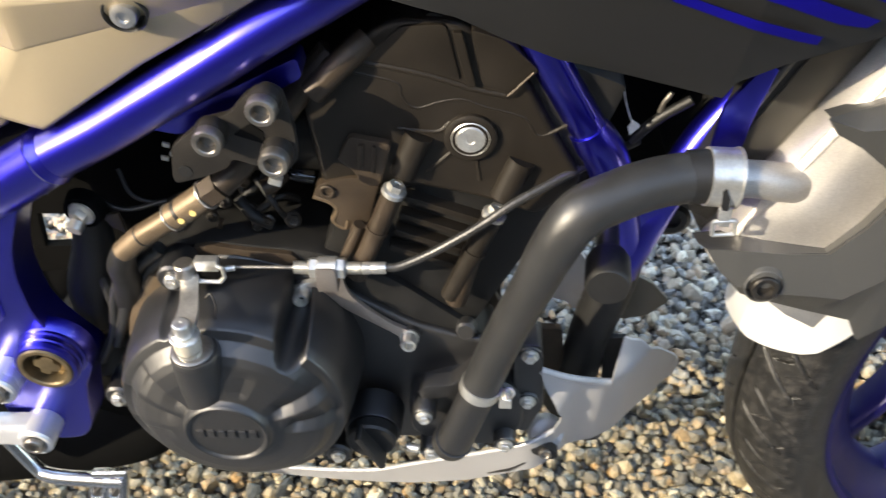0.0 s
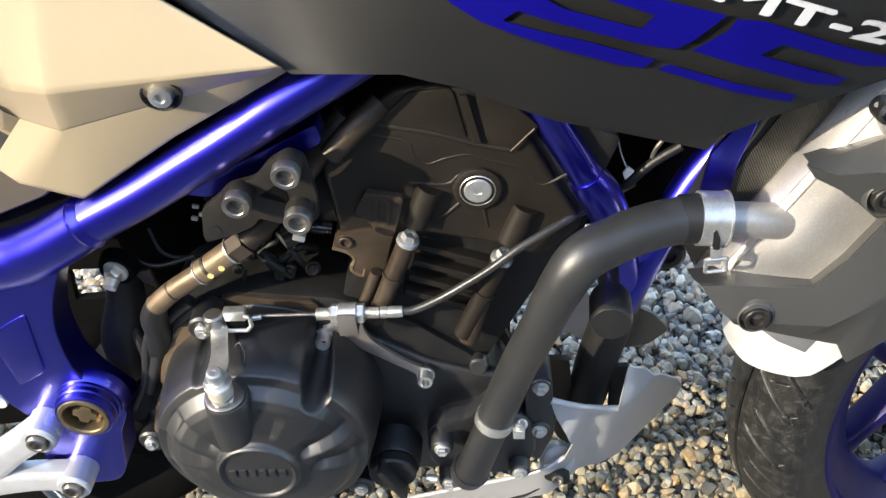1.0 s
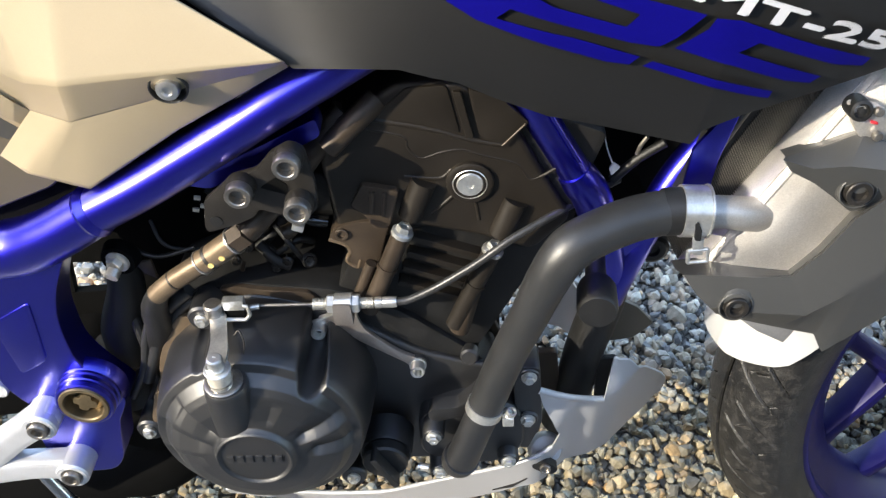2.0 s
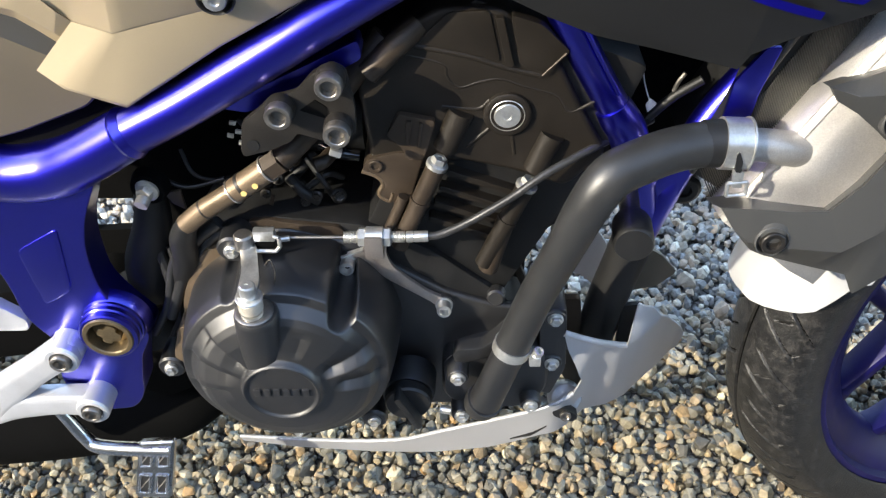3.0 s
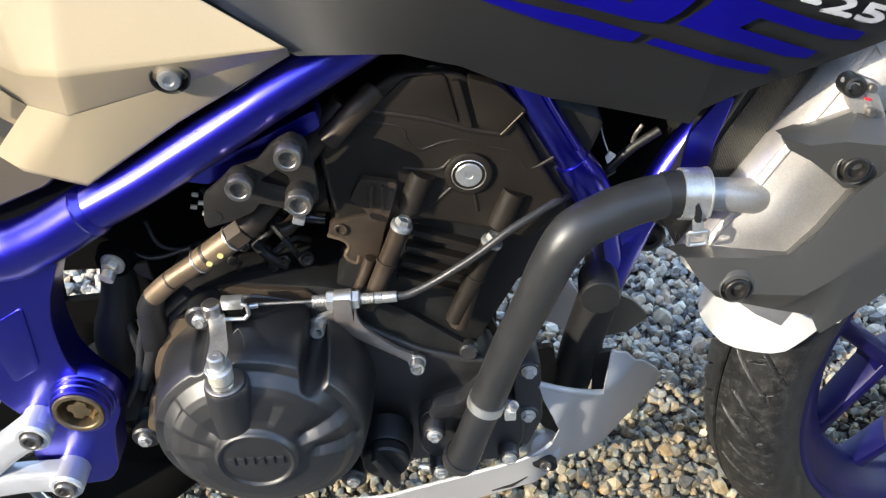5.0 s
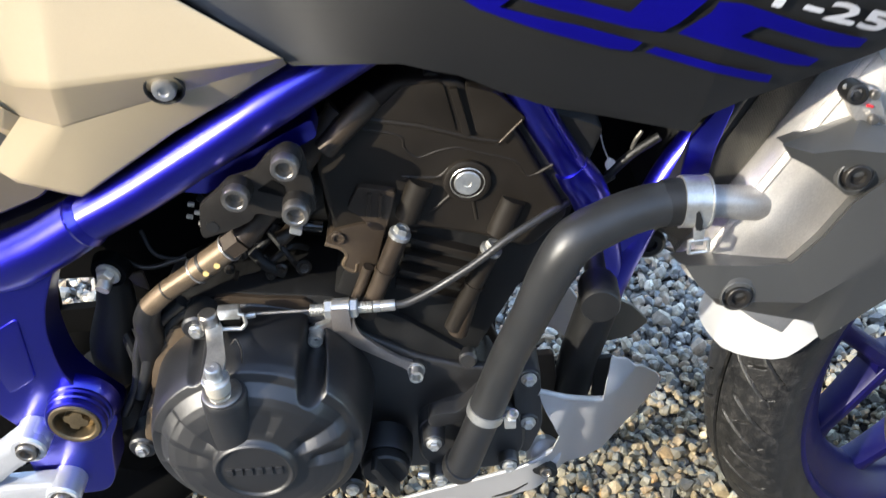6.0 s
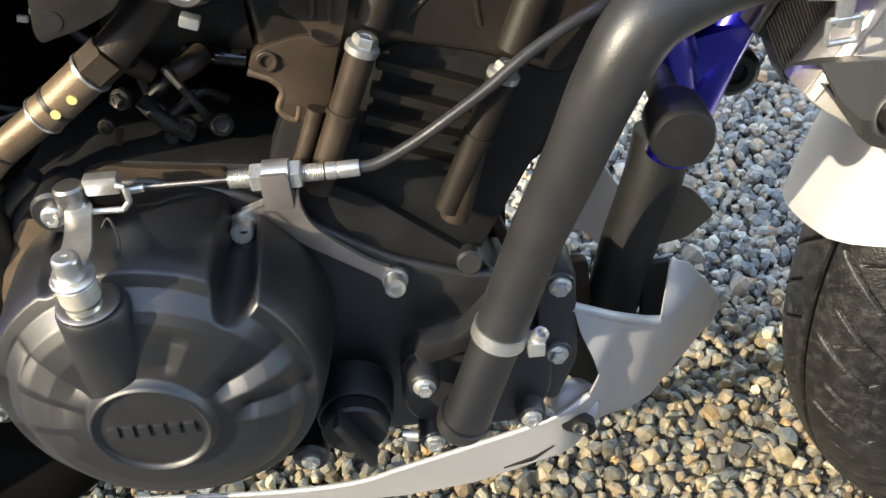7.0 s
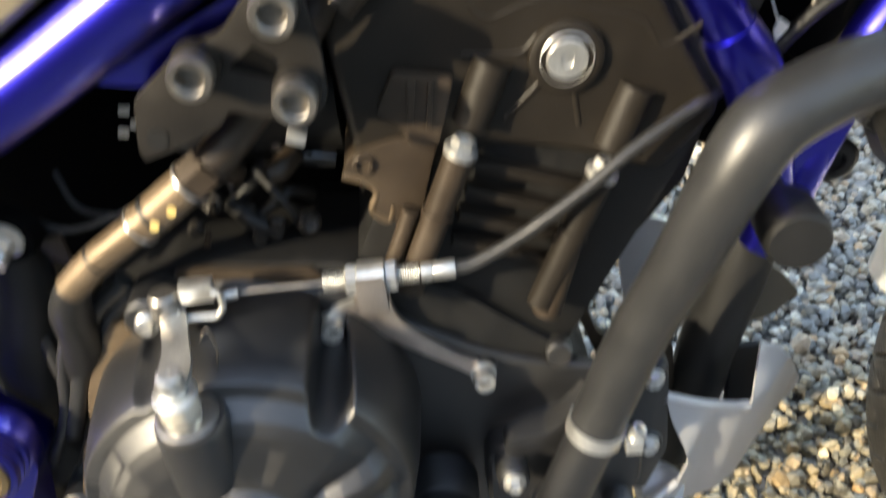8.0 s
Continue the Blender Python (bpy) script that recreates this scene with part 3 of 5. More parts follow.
    part("brace_tube", tube([(0.205, -0.060, 0.605), (0.180, -0.065, 0.569), (0.156, -0.070, 0.535), (0.136, -0.078, 0.496), (0.117, -0.085, 0.450), (0.112, -0.085, 0.432)], 0.0128, 24), BLUE, bike, "blue brace tube joining the down tube")
    part("gusset", plate([(0.151, 0.586), (0.167, 0.61), (0.177, 0.611), (0.169, 0.578), (0.166, 0.551), (0.148, 0.552)], -0.1145, -0.1115, 0.002, 0.0008), BLUE, bike, "flat blue gusset beside the radiator")
    part("joint_web", plate([(0.096, 0.520), (0.106, 0.500), (0.142, 0.508), (0.150, 0.520), (0.132, 0.470), (0.118, 0.440), (0.108, 0.470)], -0.092, -0.078, 0.004, 0.002), BLUE, bike, "blue web between the frame tubes")
    part("joint_lug", block(0.106, 0.124, -0.096, -0.074, 0.436, 0.452, 0.006, 10), BLUE, bike, "blue lug at the foot of the frame")


build_frame()


# ---- bodywork ----
def cover_swell(x, z):
    """How far out the tank cover stands at a place on its side."""
    low = np.interp(x, [-0.30, -0.09, 0.0, 0.05, 0.135, 0.30], [0.806, 0.672, 0.665, 0.643, 0.622, 0.69])
    u = min(1.0, max(0.0, (z - low) / 0.12))
    back = min(1.0, max(0.0, 0.01 - x) / 0.17)
    edge = -0.162 + 0.030 * back * back + 0.012 * max(0.0, (x - 0.12) / 0.18) ** 2
    turn = min(1.0, max(0.0, (0.05 - x) / 0.17))
    fall = 0.026 - 0.055 * turn * turn * (3 - 2 * turn)
    return float(edge - fall * math.sin(u * math.pi / 2) ** 0.8)


def build_tank_cover():
    """Dark side cover of the tank: a swelling shell whose lower edge steps down to a point ahead."""
    low = [(-0.300, 0.806), (-0.211, 0.7480), (-0.151, 0.7080), (-0.0933, 0.6720), (-0.033, 0.674), (-0.001, 0.666), (0.021, 0.655), (0.050, 0.643), (0.083, 0.635),
           (0.134, 0.621), (0.138, 0.633), (0.160, 0.643), (0.241, 0.666), (0.33, 0.695)]
    path = []
    for a, b in zip(low, low[1:]):
        for u in (0, 0.2, 0.4, 0.6, 0.8):
            path.append((a[0] + (b[0] - a[0]) * u, a[1] + (b[1] - a[1]) * u))
    path.append(low[-1])
    rows = [[Vector((x, cover_swell(x, z) + 0.012, z + 0.002)) for x, z in path]]
    for u in np.linspace(0, 1, 22) ** 1.4:
        row = []
        for x, z in path:
            q = z + (0.86 - z) * u
            row.append(Vector((x * (1 + 0.1 * u), cover_swell(x, q), q)))
        rows.append(row)
    return part("tank_cover", strip(rows, 0.003), TANK, bike, "matte dark grey tank side cover with blue stripes and white lettering", 40)


tank_cover = build_tank_cover()


def build_stripes():
    """Blue stripes and white lettering lie a hair above the swelling cover."""
    def sliced(tris, step):
        """Cut flat triangles small enough to follow the swell."""
        out, todo = [], list(tris)
        while todo:
            a, b, c = todo.pop()
            sides = [((b - a).length, a, b, c), ((c - b).length, b, c, a), ((a - c).length, c, a, b)]
            size, p, q, r = max(sides, key=lambda e: e[0])
            if size < step:
                out.append((a, b, c))
            else:
                m = (p + q) / 2
                todo += [(p, m, r), (m, q, r)]
        return out
    def laid(name, tris, mat, lift, label="", jitter=0.0):
        bm = bmesh.new()
        for k, t in enumerate(sliced(tris, 0.006)):
            up = lift + jitter * (k % 23)
            bm.faces.new([bm.verts.new((p.x, cover_swell(p.x, p.y) - up, p.y)) for p in t])
        bmesh.ops.remove_doubles(bm, verts=bm.verts, dist=1e-6)
        return part(name, bm, mat, tank_cover, label)
    def decal(name, ring):
        pts = [Vector((x, z, 0)) for x, z in ring]
        laid(name, [[pts[k] for k in t] for t in tessellate_polygon([pts])], BLUE_DECAL, 0.0035)
    decal("stripe", [(-0.014, 0.734), (0.026, 0.734), (0.038, 0.726), (0.048, 0.720), (0.085, 0.708), (0.091, 0.715), (0.065, 0.725), (0.054, 0.734), (0.073, 0.730),
                     (0.080, 0.727), (0.124, 0.714), (0.111, 0.701), (0.103, 0.696), (0.087, 0.699), (0.027, 0.718), (0.020, 0.712), (0.059, 0.702), (0.094, 0.690),
                     (0.089, 0.685), (0.077, 0.687), (0.030, 0.703), (0.010, 0.710), (-0.005, 0.719)])
    decal("stripe", [(0.111, 0.695), (0.126, 0.706), (0.129, 0.712), (0.142, 0.710), (0.186, 0.691), (0.220, 0.678), (0.217, 0.673), (0.199, 0.677), (0.154, 0.696),
                     (0.144, 0.691), (0.195, 0.669), (0.190, 0.665), (0.175, 0.669), (0.145, 0.682)])
    decal("stripe", [(0.096, 0.684), (0.101, 0.687), (0.170, 0.662), (0.169, 0.657), (0.157, 0.661)])
    txt = bpy.data.curves.new("lettering", "FONT")
    txt.body, txt.size = "MT-25", 0.026
    ob = bpy.data.objects.new("lettering", txt)
    me = bpy.data.meshes.new_from_object(ob)
    bpy.data.objects.remove(ob)
    bm = bmesh.new()
    bm.from_mesh(me)
    bmesh.ops.triangulate(bm, faces=bm.faces[:])
    wide, high = max(v.co.x for v in bm.verts), max(v.co.y for v in bm.verts)
    tris = []
    for f in bm.faces:
        tris.append([Vector((0.112 + 0.112 * v.co.x / wide + 0.004 * v.co.y / high, 0.7240 - 0.0415 * v.co.x / wide + 0.0095 * v.co.y / high, 0)) for v in f.verts])
    bm.free()
    bold = []
    for dx, dz in ((0, 0), (0.0009, 0), (0.0018, 0.0003), (0.0005, 0.0010), (0.0014, 0.0012)):
        bold += [[p + Vector((dx, dz, 0)) for p in t] for t in tris]
    laid("lettering", bold, WHITE_DECAL, 0.0042, "bold white slanted lettering", 0.00002)


build_stripes()


def build_side_panel():
    """Satin panel below the seat, folded along two creases, with a hooked notch at the rear."""
    bm = bmesh.new()
    rows = [
        [(-0.437, -0.13, 0.859), (-0.312, -0.136, 0.824), (-0.262, -0.142, 0.789), (-0.2112, -0.147, 0.7545), (-0.1508, -0.150, 0.7142)],
        [(-0.439, -0.150, 0.744), (-0.302, -0.153, 0.702), (-0.247, -0.156, 0.6715), (-0.2243, -0.163, 0.6724), (-0.0973, -0.157, 0.6795)],
        [(-0.438, -0.148, 0.733), (-0.275, -0.152, 0.6727), (-0.2585, -0.140, 0.6444), (-0.2320, -0.149, 0.6405), (-0.0985, -0.146, 0.6728)],
    ]
    foot = [
        [(-0.2585, -0.140, 0.6444), (-0.2320, -0.149, 0.6405), (-0.2200, -0.1487, 0.6434), (-0.170, -0.1476, 0.6555), (-0.0985, -0.146, 0.6728)],
        [(-0.2946, -0.1300, 0.6071), (-0.2760, -0.1395, 0.5989), (-0.2403, -0.1385, 0.5846), (-0.1734, -0.1375, 0.6263), (-0.0998, -0.1390, 0.6666)],
        [(-0.2936, -0.1180, 0.6051), (-0.2750, -0.1275, 0.5969), (-0.2393, -0.1265, 0.5826), (-0.1724, -0.1255, 0.6243), (-0.0988, -0.1270, 0.6646)],
    ]
    under = [
        [(-0.438, -0.148, 0.733), (-0.340, -0.1504, 0.6970), (-0.275, -0.152, 0.6727), (-0.2630, -0.146, 0.6530), (-0.2585, -0.140, 0.6444)],
        [(-0.448, -0.145, 0.700), (-0.352, -0.146, 0.6700), (-0.288, -0.145, 0.6540), (-0.2720, -0.138, 0.6360), (-0.2680, -0.134, 0.6300)],
        [(-0.450, -0.125, 0.690), (-0.354, -0.125, 0.6600), (-0.299, -0.125, 0.6400), (-0.2866, -0.125, 0.6307), (-0.2763, -0.125, 0.6221)],
    ]
    def sheet(given, last, cuts=(0, 0.06, 0.5, 0.94)):
        fine = []
        for a, b in zip(given, given[1:]):
            for u in (0, 0.05, 0.12, 0.5, 0.88, 0.95):
                r = [Vector(p).lerp(Vector(q), u) for p, q in zip(a, b)]
                r2 = []
                for p, q in zip(r, r[1:]):
                    r2 += [p.lerp(q, w) for w in cuts]
                fine.append(r2 + [r[-1]])
        end = [Vector(p) for p in given[-1]]
        r2 = []
        for p, q in zip(end, end[1:]):
            r2 += [p.lerp(q, w) for w in cuts]
        fine.append(r2 + [end[-1]])
        if last:
            fine.append([p + Vector((0, 0.016, 0.004)) for p in fine[-1]])
        strip(fine, 0.003, bm)
    sheet(rows, False)
    sheet(foot, True, (0, 0.3, 0.7))
    sheet(under, False)
    p = part("side_panel", bm, PANEL, bike, "satin champagne-grey side panel with a recessed screw", 75)
    bm = bmesh.new()
    lathe([(0.0112, -0.010), (0.0114, 0.0002), (0.0108, 0.0008), (0.0100, 0.0002), (0.0092, -0.004), (0, -0.004)], (-0.1660, -0.1548, 0.6640), (0.08, -1, -0.25), 36, bm)
    part("screw_recess", bm, RUBBER, p)
    bm = bmesh.new()
    lathe([(0.0070, -0.006), (0.0070, 0.0005), (0.0063, 0.0024), (0.0040, 0.0034), (0.0032, 0.0034), (0.0028, 0.0014), (0, 0.0014)], (-0.1660, -0.1556, 0.6642), (0.05, -1, -0.1), 32, bm)
    part("panel_screw", bm, ALLOY, p, "silver domed panel screw")
    low = part("rear_panel", plate([(-0.42, 0.70), (-0.297, 0.624), (-0.282, 0.608), (-0.262, 0.588), (-0.272, 0.576), (-0.324, 0.556), (-0.42, 0.53)], -0.122, -0.108, 0.010, 0.006, segs=3), TAUPE, bike, "matte taupe lower rear panel")
    # black sheet paints the shade in the gap behind the panel
    part("seat_backing", plate([(-0.45, 0.56), (-0.36, 0.526), (-0.31, 0.528), (-0.25, 0.565), (-0.15, 0.62), (-0.15, 0.70), (-0.45, 0.75)], -0.112, -0.10, 0.004, 0.002), SHADE_BLACK, bike, "black backing sheet for the shaded gap behind the side panel")
    part("inner_trim", plate([(-0.42, 0.74), (-0.300, 0.668), (-0.262, 0.628), (-0.282, 0.61), (-0.42, 0.68)], -0.123, -0.11, 0.004, 0.002), SHROUD, bike, "grey plastic trim behind the panel")
    return p


build_side_panel()


# ---- cooling ----
def build_radiator():
    core = part("radiator_core", plate([(0.138, 0.510), (0.212, 0.665), (0.262, 0.64), (0.185, 0.48)], -0.108, 0.12, 0.0, 0.001), RUBBER, bike, "dark radiator core with fine fins")
    for i in range(96):
        u = i / 95
        x, z = 0.150 + 0.080 * u, 0.505 + 0.155 * u
        part("fin", block(x - 0.0004, x + 0.0004, -0.1100, -0.09, z - 0.024, z + 0.012, 0.0, -27), FIN, core)
    part("core_edge", tube([(0.136, -0.111, 0.513), (0.206, -0.111, 0.663)], 0.0022, 10), FIN, core)
    rows = []
    for u in np.linspace(0, 1, 9):
        x, z = 0.158 + 0.090 * u, 0.487 + 0.165 * u
        rows.append([(x - 0.003, -0.106, z + 0.004), (x - 0.004, -0.134, z + 0.005), (x - 0.001, -0.138, z + 0.002), (x + 0.006, -0.140, z - 0.003), (x + 0.009, -0.1425, z - 0.004),
                     (x + 0.022, -0.146, z - 0.012 + 0.006 * u), (x + 0.05, -0.147, z - 0.035), (x + 0.075, -0.140, z - 0.055), (x + 0.085, -0.10, z - 0.06)])
    fine = []
    for a, b in zip(rows, rows[1:]):
        for w in (0, 0.5):
            fine.append([Vector(p).lerp(Vector(q), w) for p, q in zip(a, b)])
    fine.append([Vector(p) for p in rows[-1]])
    for i, row in enumerate(fine):
        for j, p in enumerate(row):
            if j > 4:
                p.y += 0.0034 * noise.noise(p * 32)
    tank = part("radiator_tank", strip(fine, 0.004), RADTANK, bike, "bare aluminium radiator side tank", 50)
    for d in (0.0, 0.0032):
        part("seam_bead", tube([(0.1545 + d, -0.1345 - d * 1.2, 0.4918 - d * 0.8), (0.2445 + d, -0.1345 - d * 1.2, 0.6568 - d * 0.8)], 0.0007, 8), RADTANK, tank)
    part("pipe_stub", tube([(0.150, -0.142, 0.5560), (0.168, -0.141, 0.5550), (0.186, -0.137, 0.5500), (0.206, -0.126, 0.5410)], [0.0112, 0.0110, 0.0116, 0.0130], 28), RADTANK, tank, "cast aluminium pipe stub")
    bm = bmesh.new()
    lathe([(0.013, 0), (0.013, 0.012), (0.010, 0.014), (0.006, 0.014), (0.005, 0.011), (0, 0.011)], (0.142, -0.072, 0.478), (0, -1, 0), 28, bm)
    part("mount_rubber", bm, RUBBER, bike, "round black rubber radiator mount")
    fl = part("filler_neck", tube([(0.245, -0.130, 0.655), (0.262, -0.130, 0.668)], 0.013, 24), CAST, bike, "cast radiator filler neck with a red mark")
    part("red_dot", block(0.262, 0.266, -0.146, -0.142, 0.650, 0.654, 0.0005), RED, fl)
    for k in range(4):
        part("connector", block(0.262 + 0.010 * k, 0.270 + 0.010 * k, -0.128, -0.10, 0.668 + 0.003 * (k % 2), 0.680 + 0.003 * (k % 2), 0.002), RUBBER, fl)
    return core


build_radiator()


def build_shroud():
    """Angular radiator cover with two wings and recessed bolts."""
    bm = bmesh.new()
    rows = [
        [(0.1440, -0.130, 0.5040), (0.1690, -0.130, 0.5070), (0.2010, -0.130, 0.5040), (0.2230, -0.130, 0.5020), (0.2400, -0.130, 0.5230), (0.2540, -0.130, 0.5500), (0.36, -0.130, 0.655)],
        [(0.1422, -0.150, 0.5138), (0.1656, -0.150, 0.5155), (0.1968, -0.150, 0.5118), (0.2184, -0.150, 0.5092), (0.2346, -0.150, 0.5310), (0.2485, -0.150, 0.5586), (0.36, -0.148, 0.666)],
        [(0.1434, -0.164, 0.5210), (0.1639, -0.166, 0.5217), (0.1921, -0.166, 0.5191), (0.2132, -0.166, 0.5195), (0.2295, -0.166, 0.5397), (0.2426, -0.166, 0.5656), (0.36, -0.163, 0.680)],
        [(0.1538, -0.166, 0.5048), (0.1642, -0.168, 0.4955), (0.1910, -0.170, 0.4915), (0.2281, -0.170, 0.4876), (0.2460, -0.169, 0.5003), (0.2615, -0.168, 0.5137), (0.37, -0.165, 0.610)],
        [(0.1560, -0.163, 0.5010), (0.1710, -0.160, 0.4820), (0.1837, -0.152, 0.4707), (0.2184, -0.152, 0.4600), (0.2476, -0.152, 0.4518), (0.2583, -0.150, 0.4314), (0.385, -0.150, 0.555)],
        [(0.1580, -0.140, 0.5000), (0.1730, -0.138, 0.4830), (0.1857, -0.132, 0.4720), (0.2204, -0.132, 0.4620), (0.2496, -0.132, 0.4540), (0.2603, -0.130, 0.4340), (0.387, -0.130, 0.558)],
    ]
    fine = []
    for a, b in zip(rows, rows[1:]):
        for w in (0, 0.08, 0.92):
            r = [Vector(p).lerp(Vector(q), w) for p, q in zip(a, b)]
            out = []
            for p, q in zip(r, r[1:]):
                out += [p.lerp(q, k) for k in (0, 0.06, 0.5, 0.94)]
            fine.append(out + [r[-1]])
    strip(fine, 0.003, bm)
    s = part("radiator_shroud", bm, SHROUD, bike, "matte grey angular radiator cover with recessed bolts", 24)
    wing = [
        [(0.2010, -0.132, 0.5950), (0.2200, -0.132, 0.6020), (0.2430, -0.132, 0.6120), (0.2590, -0.132, 0.6080), (0.37, -0.130, 0.655)],
        [(0.1979, -0.150, 0.6018), (0.2172, -0.150, 0.6089), (0.2404, -0.150, 0.6190), (0.2564, -0.150, 0.6141), (0.37, -0.148, 0.665)],
        [(0.1898, -0.167, 0.6110), (0.2067, -0.170, 0.6066), (0.2261, -0.172, 0.6092), (0.2499, -0.172, 0.6053), (0.38, -0.168, 0.640)],
        [(0.1960, -0.166, 0.6020), (0.2141, -0.162, 0.5899), (0.2292, -0.160, 0.5773), (0.2405, -0.160, 0.5672), (0.39, -0.158, 0.585)],
        [(0.2000, -0.146, 0.6000), (0.2170, -0.142, 0.5879), (0.2320, -0.140, 0.5753), (0.2435, -0.140, 0.5652), (0.39, -0.14, 0.578)],
    ]
    fine = []
    for a, b in zip(wing, wing[1:]):
        for w in (0, 0.08, 0.92):
            fine.append([Vector(p).lerp(Vector(q), w) for p, q in zip(a, b)])
    part("upper_wing", strip(fine, 0.003), SHROUD, s, "", 24)
    for x, y, z in ((0.1800, -0.1685, 0.4970), (0.2380, -0.1660, 0.5870)):
        # domed hollow with the screw sunk at its foot
        bm = bmesh.new()
        lathe([(0.0118, -0.006), (0.0116, 0.0012), (0.0108, 0.0018), (0.0098, 0.0006), (0.0090, -0.003), (0, -0.003)], (x, y, z), (0, -1, 0.12), 40, bm)
        part("bolt_recess", bm, SHROUD, s)
        bm = bmesh.new()
        lathe([(0.0108, -0.003), (0.0104, 0.0012), (0.0078, 0.0030), (0.0040, 0.0038), (0, 0.0040)], (x + 0.0005, y + 0.003, z + 0.0080), (0, -1, 0.35), 32, bm)
        part("recess_hood", bm, SHROUD, s)
        cap_bolt(s, (x, y - 0.0005, z), 0.0082, 0.0040, (0, -1, 0.1), BRACKET, name="shroud_bolt")
    return s


build_shroud()


def build_hose():
    y = -0.142
    mid = [(0.0135, -0.142, 0.372), (0.0290, -0.145, 0.427), (0.0440, -0.16, 0.485), (0.0545, -0.166, 0.522), (0.068, -0.164, 0.546), (0.09, -0.156, 0.554), (0.112, -0.148, 0.557), (0.134, -0.142, 0.557)]
    h = part("coolant_hose", tube(mid, [0.0140, 0.0138, 0.0137, 0.0146, 0.0153, 0.0150, 0.0148, 0.0148], 36), HOSE, bike, "thick black rubber coolant hose with a bend")
    part("hose_cuff", tube([(0.130, y, 0.5567), (0.142, y, 0.5573), (0.158, y, 0.556)], 0.0158, 36), RUBBER, h)
    clamp = part("hose_clamp", tube([(0.1405, y, 0.5575), (0.1570, y, 0.5565)], 0.0172, 40), ZINC, h, "zinc spring clamp round the hose")
    part("clamp_lip", tube([(0.1570, y, 0.5565), (0.1582, y, 0.5564)], 0.0180, 40), ZINC, clamp)
    part("clamp_slot", plate([(0.1465, 0.5600), (0.1485, 0.5615), (0.1515, 0.5545), (0.1520, 0.5460), (0.1480, 0.5465)], y - 0.0178, y - 0.0145, 0.0012, 0.0), RUBBER, clamp)
    part("clamp_neck", plate([(0.1470, 0.5470), (0.1545, 0.5460), (0.1550, 0.5330), (0.1485, 0.5335)], y - 0.0165, y - 0.0145, 0.001, 0.0005), ZINC, clamp)
    corner = [Vector((px, y - 0.0155, pz)) for px, pz in ((0.1455, 0.5365), (0.1580, 0.5375), (0.1590, 0.5275), (0.1465, 0.5265), (0.1455, 0.5365))]
    bm = bmesh.new()
    for p, q in zip(corner, corner[1:]):
        tube([p, q], 0.0014, 10, bm=bm)
    part("clamp_ear", bm, ZINC, clamp, "open square ear of the clamp")
    part("lower_clamp", tube([(0.0115, y, 0.3640), (0.0138, y, 0.3720)], 0.0152, 32), ZINC, h, "thin bright clamp ring")
    cap_bolt(h, (0.0305, y - 0.006, 0.363), 0.0042, 0.010, (0.3, -0.2, 0.9), ZINC, name="clamp_screw")
    part("clamp_lug", block(0.026, 0.035, y - 0.012, y, 0.358, 0.367, 0.001), ZINC, h)
    p = part("pump_pipe", tube([(-0.007, y + 0.004, 0.300), (-0.002, y + 0.002, 0.318), (0.0135, y, 0.370)], [0.0142, 0.0136, 0.0132], 28), ENGINE, bike, "black metal water pump pipe")
    part("pipe_end", tube([(-0.0110, y + 0.014, 0.289), (-0.0100, y + 0.007, 0.293), (-0.007, y + 0.004, 0.301)], [0.011, 0.0155, 0.0158], 28), ENGINE, p)
    return h


build_hose()


def build_front_details():
    tag = part("cable_tag", plate([(0.09, 0.587), (0.098, 0.584), (0.101, 0.572), (0.094, 0.574)], -0.076, -0.0745, 0.001, 0.0), MARK, bike, "crumpled white foil tag on a thread")
    part("thread", tube([(0.1, -0.074, 0.573), (0.103, -0.074, 0.562), (0.106, -0.074, 0.554), (0.109, -0.074, 0.547)], 0.0005, 8), MARK, tag)
    part("tag_end", plate([(0.107, 0.541), (0.105, 0.547), (0.108, 0.552), (0.113, 0.548)], -0.076, -0.0745, 0.001, 0.0), MARK, tag)
    part("brake_line", tube([(0.109, -0.07, 0.533), (0.125, -0.07, 0.55), (0.144, -0.07, 0.564)], 0.0035, 12), RUBBER, bike, "dull metal brake line behind the tubes")
    part("thin_rod", tube([(0.125, -0.07, 0.555), (0.127, -0.07, 0.562), (0.131, -0.07, 0.569)], 0.0016, 10), STEEL, bike, "thin pale rod ahead of the engine")
    bm = bmesh.new()
    lathe([(0.0068, -0.01), (0.0068, 0.004), (0.0062, 0.0055), (0.0045, 0.006), (0.0040, 0.003), (0.0022, 0.003), (0.0018, 0.0048), (0, 0.005)], (0.2325, -0.15, 0.6345), (-0.1, -1, 0.25), 28, bm)
    cap = part("filler_cap", bm, RUBBER, bike, "black ribbed cap beside the radiator tank")
    neck = part("neck_bracket", plate([(0.225, 0.639), (0.245, 0.636), (0.258, 0.612), (0.239, 0.613), (0.231, 0.624)], -0.153, -0.146, 0.004, 0.002), RADTANK, bike, "cast alloy bracket at the radiator neck with a red mark")
    part("red_dot", block(0.2398, 0.2440, -0.1545, -0.152, 0.6262, 0.6278, 0.0005, 18), RED, neck)
    for p in [(0.2415, -0.156, 0.6355), (0.245, -0.156, 0.619)]:
        hex_bolt(neck, p, 0.0022, (0, -1, 0.2), STEEL)


build_front_details()


